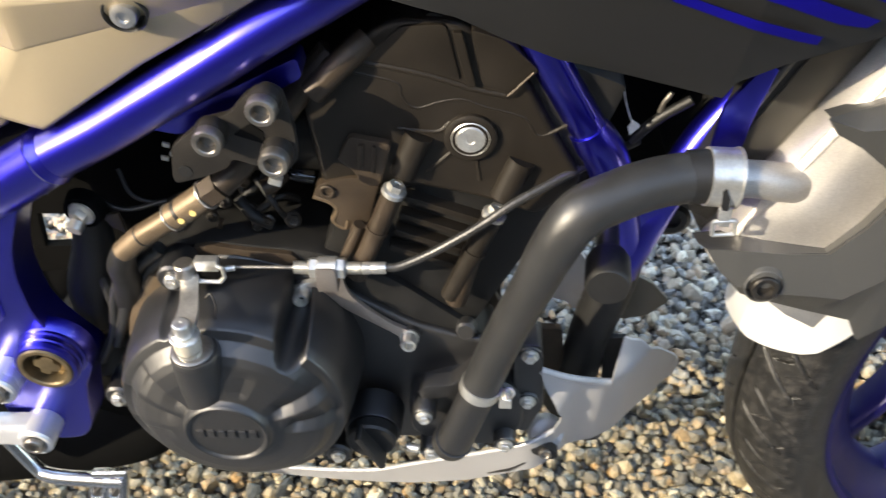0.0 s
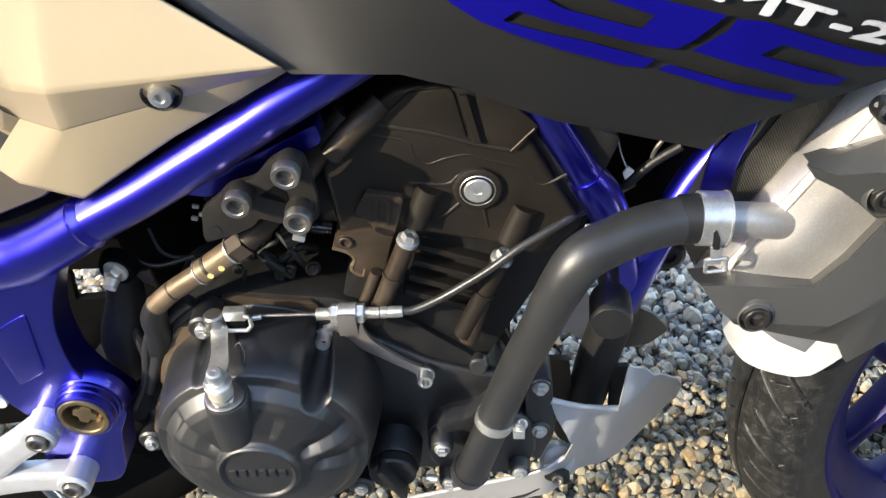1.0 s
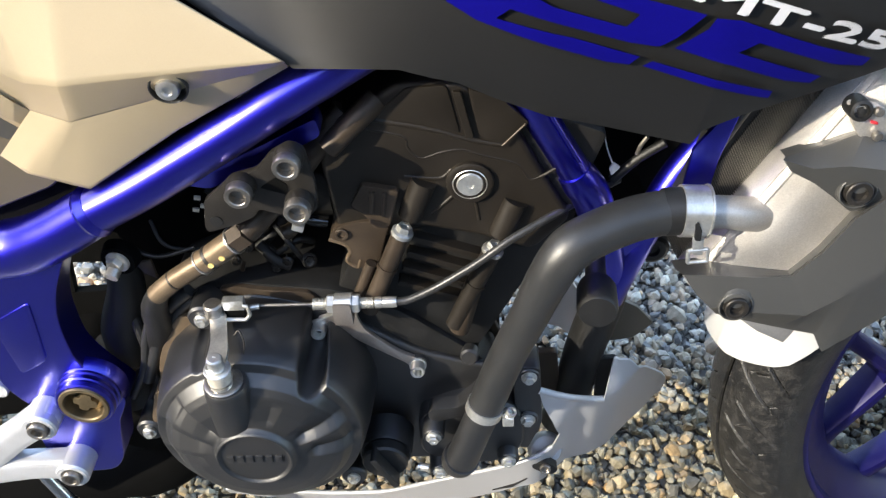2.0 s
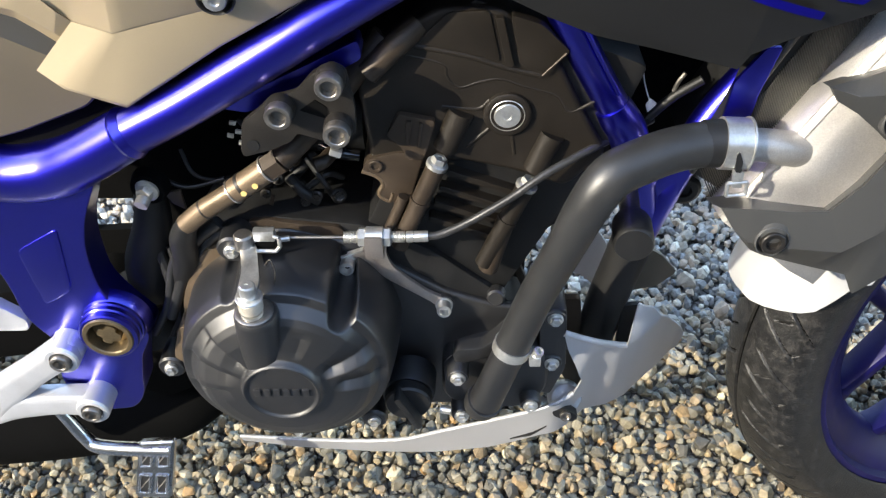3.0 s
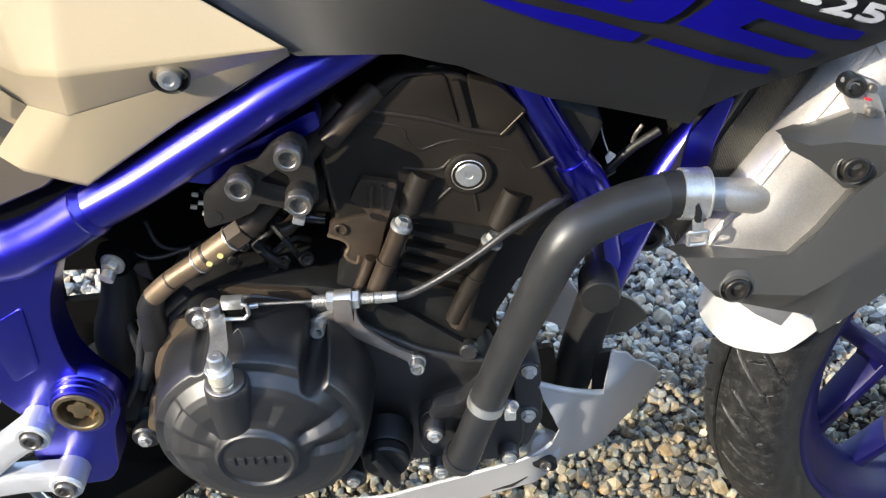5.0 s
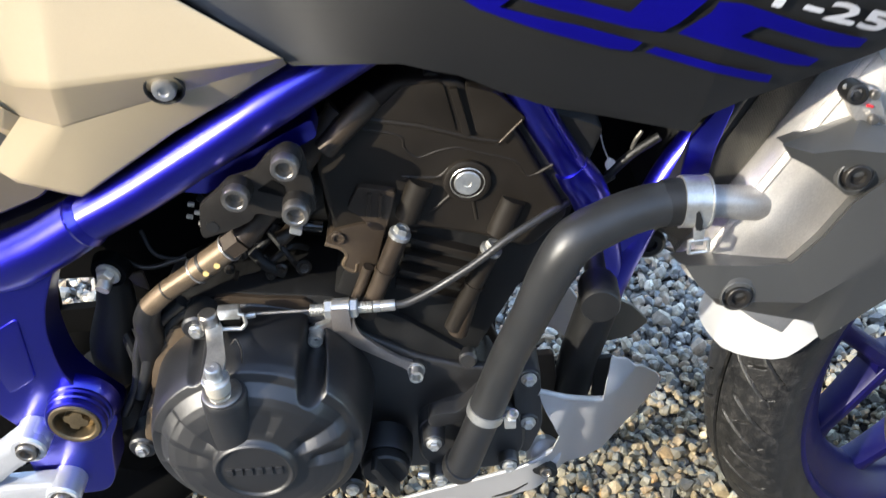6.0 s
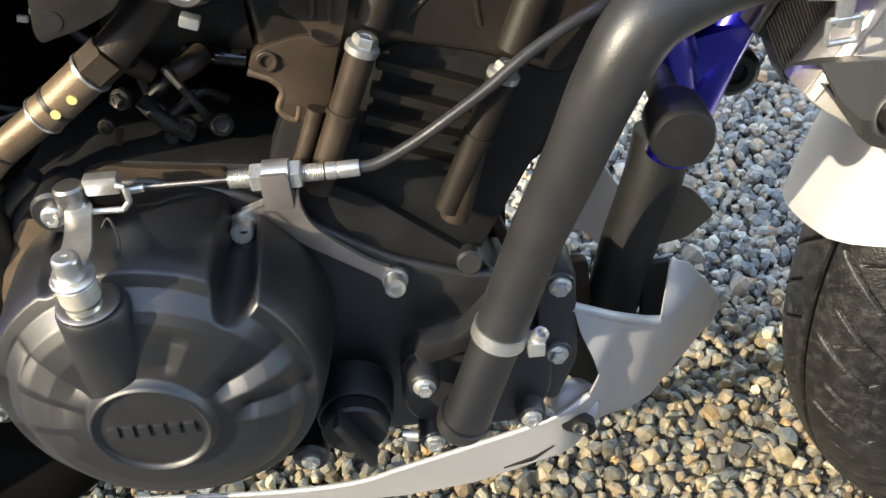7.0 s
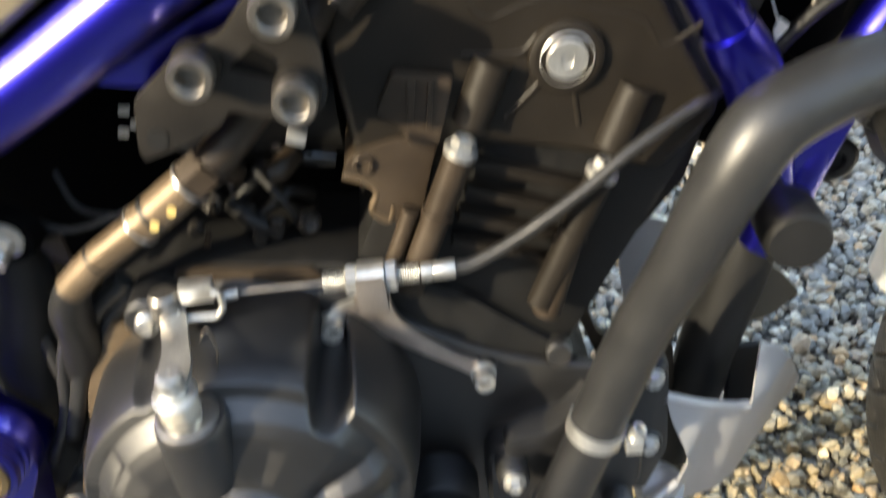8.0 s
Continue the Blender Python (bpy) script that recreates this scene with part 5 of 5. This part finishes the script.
    part("pad_rib", plate([(-0.0650, 0.5520), (-0.0610, 0.5520), (-0.0640, 0.5330), (-0.0665, 0.5330)], -0.1050, -0.10, 0.001, 0.001), BROWN, pad)
    part("pad_rib", plate([(-0.0560, 0.5510), (-0.0535, 0.5505), (-0.0560, 0.5300), (-0.0585, 0.5300)], -0.1050, -0.10, 0.001, 0.001), BROWN, pad)
    flange = [(-0.0995, 0.5088), (-0.0943, 0.5181), (-0.0844, 0.5209), (-0.0701, 0.5240), (-0.0530, 0.5200), (-0.0566, 0.5105), (-0.0615, 0.4928), (-0.0700, 0.4550), (-0.0790, 0.4550), (-0.0772, 0.4800), (-0.0805, 0.4806), (-0.0877, 0.4860), (-0.0841, 0.4958), (-0.0877, 0.5025)]
    f = part("engine_flange", plate(flange, -0.100, -0.06, 0.005, 0.002), BROWN, bike, "brownish cast engine flange")
    cap_bolt(f, (-0.0888, -0.100, 0.5130), 0.0050, 0.0022, (0, -1, 0), BROWN)
    # tan bead paints the sunlit highlight along the flange edge
    part("lit_edge", tube([(-0.0990, -0.0985, 0.5075), (-0.0882, -0.0985, 0.5025), (-0.0843, -0.0985, 0.4958), (-0.0875, -0.0985, 0.4868), (-0.0805, -0.0985, 0.4806), (-0.0775, -0.0985, 0.4880)], 0.0020, 12), BRONZE, f, "casting edge with its sunlit highlight painted tan")


build_head()


def build_belly():
    """Silver under-cowl: a thin blade at the rear that rises into a hooked shield ahead."""
    edge_x, edge_z = (-0.25, -0.199, -0.14, -0.083, -0.028, 0.023, 0.053, 0.07, 0.09), (0.153, 0.159, 0.17, 0.19, 0.217, 0.248, 0.265, 0.29, 0.35)
    def depth(x, z):
        out = np.interp(x, (-0.25, -0.14, -0.028, 0.06, 0.11, 0.13, 0.16, 0.19), (-0.060, -0.077, -0.098, -0.117, -0.107, -0.094, -0.060, -0.030))
        inward = 0.7 * max(0.0, z - 0.325) * min(1.0, max(0.0, (x - 0.085) / 0.02))
        return float(out + inward + 0.25 * max(0.0, np.interp(x, edge_x, edge_z) - z))
    brim = [(-0.2535, 0.1510), (-0.188, 0.1570), (-0.1296, 0.1647), (-0.0836, 0.1777), (-0.0498, 0.1978), (-0.0018, 0.2269), (0.0476, 0.2600), (0.0727, 0.2730), (0.0790, 0.2877), (0.0715, 0.3130),
            (0.0625, 0.3361), (0.0575, 0.3560), (0.0813, 0.3430), (0.1040, 0.3265), (0.1154, 0.3201), (0.1200, 0.3370), (0.1249, 0.3541), (0.1413, 0.3400), (0.1617, 0.3094), (0.1965, 0.2428)]
    foot = [(0.1940, 0.2150), (0.1720, 0.2050), (0.1386, 0.2132), (0.1069, 0.2190), (0.0780, 0.2150), (0.0509, 0.2080), (0.0258, 0.1890), (-0.0008, 0.1712), (-0.0512, 0.1539), (-0.1202, 0.1443), (-0.1907, 0.1398), (-0.2527, 0.1413)]
    c = part("belly_cowl", formed(brim + foot, depth, 0.0025), SILVER, bike, "silver-grey under-cowl curving up into a hooked shield ahead of the engine", 40)
    part("rolled_brim", tube([(x, depth(x, z) + 0.0010, z) for x, z in brim[:8]], 0.0021, 12), SILVER, c)
    part("shield_brim", tube([(x, depth(x, z) + 0.0022, z - 0.0005) for x, z in brim[11:15]], 0.0030, 12), SILVER, c)
    part("cowl_inner", plate([(0.1130, 0.2900), (0.1290, 0.2900), (0.1300, 0.3150), (0.1290, 0.3450), (0.1120, 0.3440)], -0.070, -0.065, 0.003, 0.001), RUBBER, c)
    part("hole_rim", plate([(0.0544, 0.2540), (0.0656, 0.2585), (0.0790, 0.2470), (0.0745, 0.2390), (0.0645, 0.2430), (0.0560, 0.2480)], -0.1125, -0.104, 0.004, 0.0), RUBBER, c)
    cap_bolt(c, (0.0665, -0.1125, 0.2495), 0.005, 0.004, (0, -1, 0.3), STEEL, name="cowl_bolt")
    part("slot", formed([(0.0190, 0.1935), (0.0400, 0.2105), (0.0520, 0.2260), (0.0384, 0.2040)], lambda x, z: depth(x, z) - 0.0012, 0.002, r=0.001), RUBBER, c)
    bm = bmesh.new()
    lathe([(0.0160, -0.006), (0.0158, 0.0), (0.0135, 0.0040), (0.0080, 0.0062), (0, 0.0068)], (0.0688, -0.092, 0.2492), (0.1, -1, 0.75), 32, bm)
    part("mount_cap", bm, SILVER, c, "pale domed mounting cap behind the cowl")
    return c


build_belly()


def build_lower_pipes():
    p = part("exhaust_pipe", tube([(0.118, -0.056, 0.43), (0.114, -0.058, 0.40), (0.102, -0.058, 0.345), (0.096, -0.056, 0.30), (0.085, -0.05, 0.24)], [0.017, 0.0175, 0.0175, 0.0175, 0.0175], 28), RUBBER, bike, "dull black front pipe")
    bm = bmesh.new()
    lathe([(0.0075, 0.0), (0.0075, 0.052), (0.0125, 0.054), (0.0139, 0.058), (0.0142, 0.078), (0.0136, 0.0815), (0.0125, 0.083), (0, 0.0835)], (0.0970, -0.0855, 0.4880), (-0.0080, -0.0820, 0.0045), 40, bm)
    part("frame_slider", bm, RUBBER, bike, "round black rubber frame slider")
    part("lower_fin", plate([(0.128, 0.385), (0.150, 0.372), (0.166, 0.352), (0.150, 0.335), (0.128, 0.33)], -0.035, -0.031, 0.004, 0.001), TAUPE, bike, "grey plastic guard behind the pipe")
    part("inner_guard", plate([(0.052, 0.392), (0.062, 0.415), (0.083, 0.408), (0.104, 0.372), (0.104, 0.330), (0.098, 0.322), (0.083, 0.338), (0.058, 0.345)], -0.022, -0.018, 0.003, 0.001), FENDER, bike, "pale metal guard seen past the hose")
    part("engine_stay", plate([(0.010, 0.400), (0.019, 0.397), (0.031, 0.362), (0.062, 0.345), (0.078, 0.345), (0.085, 0.28), (0.055, 0.28), (0.036, 0.33)], -0.062, -0.055, 0.004, 0.002), BROWN, bike, "brown-grey engine stay")


build_lower_pipes()


def build_foot_bracket():
    upper = [(-0.3273, 0.3623), (-0.3378, 0.3517), (-0.3681, 0.3308), (-0.401, 0.3023), (-0.4856, 0.2184), (-0.5144, 0.2516), (-0.419, 0.3237), (-0.3819, 0.3492), (-0.3522, 0.3723), (-0.3367, 0.3777)]
    lower = [(-0.3247, 0.291), (-0.3375, 0.2885), (-0.3694, 0.291), (-0.4068, 0.2849), (-0.4547, 0.264), (-0.4653, 0.292), (-0.4132, 0.3091), (-0.3706, 0.313), (-0.3365, 0.3135), (-0.3233, 0.309)]
    bm = plate(upper, -0.148, -0.130, 0.010, 0.007, segs=4)
    plate(lower, -0.1475, -0.1305, 0.010, 0.006, bm, segs=4)
    a = part("foot_bracket", bm, CAST, bike, "polished cast alloy footrest bracket")
    for x, z in ((-0.344, 0.363), (-0.336, 0.301)):
        bm = bmesh.new()
        lathe([(0.0138, -0.02), (0.0138, 0.003), (0.0125, 0.005), (0.0095, 0.005), (0.0090, 0.002), (0, 0.002)], (x, -0.147, z), (0, -1, 0), 36, bm)
        part("boss", bm, CAST, a)
        cap_bolt(a, (x, -0.149, z), 0.0080, 0.007, (0, -1, 0), STEEL)
    part("heel_guard", plate([(-0.50, 0.43), (-0.42, 0.405), (-0.382, 0.372), (-0.384, 0.36), (-0.41, 0.36), (-0.50, 0.36)], -0.115, -0.105, 0.005, 0.002), CAST, bike, "polished heel plate")
    pd = part("brake_pedal", tube([(-0.41, -0.118, 0.315), (-0.384, -0.124, 0.276), (-0.366, -0.130, 0.240), (-0.352, -0.134, 0.232), (-0.312, -0.137, 0.232), (-0.288, -0.138, 0.232)], [0.0055, 0.0058, 0.0062, 0.0068, 0.0068, 0.0066], 16), CHROME, bike, "chromed rear brake pedal")
    corners = [Vector(p) for p in ((-0.316, -0.137, 0.242), (-0.283, -0.137, 0.244), (-0.292, -0.16, 0.189), (-0.324, -0.16, 0.192))]
    out = (corners[1] - corners[0]).cross(corners[3] - corners[0]).normalized()
    out = out if out.y < 0 else -out
    def on_pad(u, v):
        return corners[0].lerp(corners[1], u).lerp(corners[3].lerp(corners[2], u), v)
    def slab(u0, u1, v0, v1, lo, hi, bevel):
        bm = bmesh.new()
        q = [on_pad(u0, v0), on_pad(u1, v0), on_pad(u1, v1), on_pad(u0, v1)]
        a, b = [bm.verts.new(p + out * lo) for p in q], [bm.verts.new(p + out * hi) for p in q]
        bm.faces.new(a), bm.faces.new(b)
        for k in range(4):
            bm.faces.new((a[k], a[(k + 1) % 4], b[(k + 1) % 4], b[k]))
        if bevel:
            bmesh.ops.bevel(bm, geom=bm.edges[:], offset=bevel, segments=2, affect="EDGES")
        return bm
    pad = part("pedal_pad", slab(0, 1, 0, 1, -0.010, 0.0, 0.002), CHROME, pd, "alloy pedal pad with four pockets")
    for u in (0.08, 0.55):
        for v in (0.07, 0.54):
            # dark slabs stand for shaded pockets, thin bars for their slanted glints
            part("pad_pocket", slab(u + 0.04, u + 0.33, v + 0.04, v + 0.35, -0.001, 0.0006, 0.0), RUBBER, pad)
            ring = [on_pad(u + du, v + dv) + out * 0.0008 for du, dv in ((0.04, 0.04), (0.33, 0.04), (0.33, 0.35), (0.04, 0.35), (0.04, 0.04))]
            bm = bmesh.new()
            for p, q in zip(ring, ring[1:]):
                tube([p, p.lerp(q, 0.5), q], 0.0012, 8, n=1, bm=bm)
            part("pocket_rim", bm, CHROME, pad)
            part("pocket_glint", tube([on_pad(u + 0.06, v + 0.30) + out * 0.0008, on_pad(u + 0.30, v + 0.10) + out * 0.0008], 0.0006, 8), STEEL, pad)


build_foot_bracket()


def build_rear():
    part("swingarm", plate([(-0.90, 0.27), (-0.34, 0.36), (-0.30, 0.34), (-0.30, 0.28), (-0.90, 0.20)], -0.05, 0.0, 0.01, 0.006), SHADE_BLACK, bike, "black swingarm")
    part("muffler", tube([(-0.95, -0.04, 0.150), (-0.55, -0.04, 0.145), (-0.36, -0.03, 0.155), (-0.30, -0.02, 0.175), (-0.27, 0.0, 0.20)], [0.045, 0.042, 0.036, 0.033, 0.03], 32), SHADE_BLACK, bike, "matte black exhaust box low behind the engine")
    part("lower_case", plate([(-0.30, 0.31), (-0.25, 0.36), (-0.2, 0.30), (-0.24, 0.24), (-0.32, 0.20), (-0.36, 0.22)], -0.05, 0.08, 0.01, 0.006), SHADE_BLACK, bike, "black lower engine case")
    # added black sheets paint the shade behind the frame, leaving a slot open
    guard = part("frame_backing", plate([(-0.42, 0.421), (-0.265, 0.421), (-0.265, 0.60), (-0.42, 0.60)], -0.013, -0.004, 0.0, 0.0), SHADE_BLACK, bike, "black backing sheet for the shaded gap behind the frame, with an open slot")
    part("backing_panel", plate([(-0.311, 0.30), (-0.25, 0.30), (-0.25, 0.426), (-0.3085, 0.423)], -0.014, -0.005, 0.0, 0.0), SHADE_BLACK, guard)
    part("backing_panel", plate([(-0.42, 0.30), (-0.308, 0.30), (-0.311, 0.387), (-0.36, 0.384), (-0.42, 0.384)], -0.012, -0.003, 0.0, 0.0), SHADE_BLACK, guard)
    part("backing_panel", plate([(-0.42, 0.38), (-0.356, 0.38), (-0.350, 0.425), (-0.42, 0.425)], -0.0115, -0.0035, 0.0, 0.0), SHADE_BLACK, guard)
    d = part("shock_body", tube([(-0.317, -0.055, 0.360), (-0.305, -0.055, 0.300)], [0.022, 0.026], 32), RUBBER, bike, "black shock absorber body behind the frame")
    part("shock_ring", tube([(-0.316, -0.055, 0.356), (-0.314, -0.0555, 0.348)], 0.0275, 36), BROWN, d, "brown metal spring seat")
    part("seat_lip", tube([(-0.314, -0.0558, 0.348), (-0.314, -0.056, 0.345)], 0.0290, 36), STEEL, d)


build_rear()


def build_inner():
    # added black fillers close the view and paint the bay's deep shade
    part("engine_backing", plate([(-0.29, 0.425), (-0.31, 0.56), (-0.12, 0.64), (0.0, 0.72), (0.15, 0.72), (0.175, 0.60), (0.165, 0.50), (0.13, 0.445), (0.09, 0.46), (0.06, 0.44), (0.0, 0.38), (-0.2, 0.40)], -0.02, 0.06, 0.01, 0.003), SHADE_BLACK, bike, "black filler block for the shaded engine bay inside the frame")
    part("seat_tank_underside", plate([(-0.45, 0.60), (-0.20, 0.62), (0.0, 0.72), (0.25, 0.74), (0.25, 0.85), (-0.45, 0.85)], -0.10, 0.12, 0.02, 0.01), SHADE_BLACK, bike, "black underside below tank and seat")
    run = [Vector((-0.2307, -0.117, 0.4727)), Vector((-0.2139, -0.117, 0.4870)), Vector((-0.1891, -0.117, 0.5035)), Vector((-0.1845, -0.117, 0.5066)), Vector((-0.1626, -0.117, 0.5224)), Vector((-0.1513, -0.117, 0.5306))]
    way = (run[4] - run[2]).normalized()
    pipe = part("coolant_pipe", tube(run[:3], 0.0078, 28), BRONZE, bike, "buff coloured coolant pipe with bands and amber dots")
    part("sleeve", tube([run[2], run[3], run[4]], 0.0093, 28), BRONZE, pipe)
    part("elbow", tube([(-0.2290, -0.1165, 0.4745), (-0.2375, -0.112, 0.456), (-0.2420, -0.104, 0.43), (-0.257, -0.092, 0.39)], [0.0080, 0.0102, 0.0108, 0.0108], 20), RUBBER, pipe)
    for at, long, r, m in ((run[1], 0.0014, 0.0081, RUBBER), (run[2] - way * 0.001, 0.0012, 0.0100, ALLOY), (run[2] + way * 0.0075, 0.0026, 0.0096, RUBBER), (run[4] - way * 0.001, 0.0014, 0.0103, ALLOY)):
        part("band", tube([at, at + way * long], r, 28), m, pipe)
    for back in (0.0125, 0.0235):
        at = run[4] - way * back + Vector((0.0015, -0.0082, -0.0010))
        part("paint_dot", tube([at, at + Vector((0, -0.0016, 0))], 0.0022, 14), AMBER, pipe, "amber paint dot")
    part("pipe_joint", tube([run[4], run[5]], 0.0100, 6), BROWN, pipe)
    part("pipe_end", tube([run[5] - way * 0.002, (-0.1400, -0.110, 0.5400), (-0.1200, -0.102, 0.5600), (-0.098, -0.092, 0.585), (-0.078, -0.085, 0.607)], 0.0088, 20), BROWN, pipe)
    part("upper_pipe", tube([(-0.089, -0.105, 0.5895), (-0.0691, -0.101, 0.6082), (-0.055, -0.092, 0.6180)], [0.0078, 0.0082, 0.0085], 20), BROWN, pipe)
    b = part("bolt_seat", tube([(-0.2580, -0.092, 0.4935), (-0.2590, -0.101, 0.4930)], [0.0150, 0.0130], 28), SHADE_BLACK, bike, "black rubber seat of a bright bolt behind the frame")
    hex_bolt(b, (-0.2590, -0.101, 0.4930), 0.0068, (-0.25, -1, -0.05), PALE)
    part("bolt_end", tube([(-0.2600, -0.108, 0.4905), (-0.2615, -0.114, 0.4880)], 0.0052, 18), ZINC, b)
    part("seat_tab", plate([(-0.2500, 0.4860), (-0.2370, 0.4880), (-0.2360, 0.4700), (-0.2450, 0.4760)], -0.0950, -0.0925, 0.001, 0.0004), BROWN, b)
    part("rubber_boot", tube([(-0.2660, -0.080, 0.4800), (-0.2700, -0.082, 0.4480), (-0.2830, -0.080, 0.4080), (-0.290, -0.070, 0.370)], [0.0120, 0.0150, 0.0190, 0.0200], 24), RUBBER, bike, "black rubber boot below the bright bolt")
    for points, r in ((((-0.2104, 0.4653), (-0.2298, 0.4486), (-0.2422, 0.4284), (-0.2533, 0.3989), (-0.2669, 0.3670)), 0.0052), (((-0.2016, 0.4626), (-0.2202, 0.4476), (-0.2312, 0.4309), (-0.2400, 0.4120)), 0.0040), (((-0.2410, 0.4499), (-0.2558, 0.4186), (-0.2673, 0.3797), (-0.2850, 0.3465)), 0.0036)):
        part("breather_hose", tube([(x, -0.104, z) for x, z in points], r, 14), HOSE, bike, "thin black hose curving down beside the clutch cover")
    rng = random.Random(4)
    for path, r in ((((-0.26, -0.085, 0.50), (-0.235, -0.09, 0.488), (-0.205, -0.085, 0.492)), 0.0018), (((-0.235, -0.08, 0.515), (-0.225, -0.088, 0.497), (-0.20, -0.08, 0.485)), 0.0016),
                    (((-0.268, -0.09, 0.43), (-0.262, -0.098, 0.40), (-0.262, -0.095, 0.36), (-0.28, -0.09, 0.32)), 0.0045), (((-0.258, -0.09, 0.43), (-0.252, -0.1, 0.40), (-0.252, -0.098, 0.37)), 0.0035),
                    (((-0.16, -0.06, 0.49), (-0.15, -0.075, 0.475), (-0.13, -0.07, 0.485), (-0.12, -0.06, 0.475)), 0.0028), (((-0.145, -0.07, 0.50), (-0.13, -0.08, 0.482), (-0.128, -0.07, 0.465)), 0.0022),
                    (((-0.19, -0.07, 0.535), (-0.17, -0.08, 0.52), (-0.15, -0.07, 0.528)), 0.003)):
        part("wire", tube(path, r, 10), RUBBER, bike, "thin black wire inside the frame")
    for x, y, z, s in ((-0.152, -0.075, 0.478, 0.004), (-0.138, -0.08, 0.472, 0.0035), (-0.165, -0.085, 0.492, 0.004), (-0.122, -0.075, 0.468, 0.0045), (-0.147, -0.08, 0.466, 0.003), (-0.176, -0.085, 0.478, 0.003)):
        hex_bolt(bike, (x, y, z), s, (rng.uniform(-0.4, 0.4), -1, rng.uniform(0, 0.6)), BRACKET, name="small_bolt", label="small dull bolt deep in the engine bay")
    for k in range(9):
        x, z, y = rng.uniform(-0.185, -0.112), rng.uniform(0.462, 0.535), rng.uniform(-0.088, -0.062)
        d = Vector((rng.uniform(-1, 1), rng.uniform(-0.5, 0.2), rng.uniform(-1, 1))).normalized() * rng.uniform(0.008, 0.02)
        p = Vector((x, y, z))
        if k % 4 == 0:
            part("clip", block(x - 0.0016, x + 0.0016, y - 0.001, y + 0.001, z - 0.005, z + 0.005, 0.0006, rng.uniform(0, 90)), BROWN, bike, "small tan metal clip in the engine bay")
        else:
            part("fitting", tube([p - d, p + Vector((0, -0.004, 0)), p + d], rng.uniform(0.0035, 0.0065), 14), (GLOSS, BROWN, DARK)[k % 3], bike, "dark fitting deep in the engine bay")

    part("starter_motor", tube([(-0.17, -0.04, 0.52), (-0.10, -0.04, 0.52)], 0.028, 28), DARK, bike, "dark starter motor behind the mount plate")
    part("sensor_cap", tube([(-0.128, -0.098, 0.548), (-0.128, -0.085, 0.548)], 0.007, 16), STEEL, bike, "small steel sensor cap")
    for x, z in ((-0.183, 0.556), (-0.180, 0.549), (-0.186, 0.546), (-0.179, 0.540)):
        part("wiring_tag", block(x - 0.0022, x + 0.0022, -0.112, -0.110, z - 0.0013, z + 0.0016, 0.0004, 12), PALE, bike, "small pale wiring tag")


build_inner()
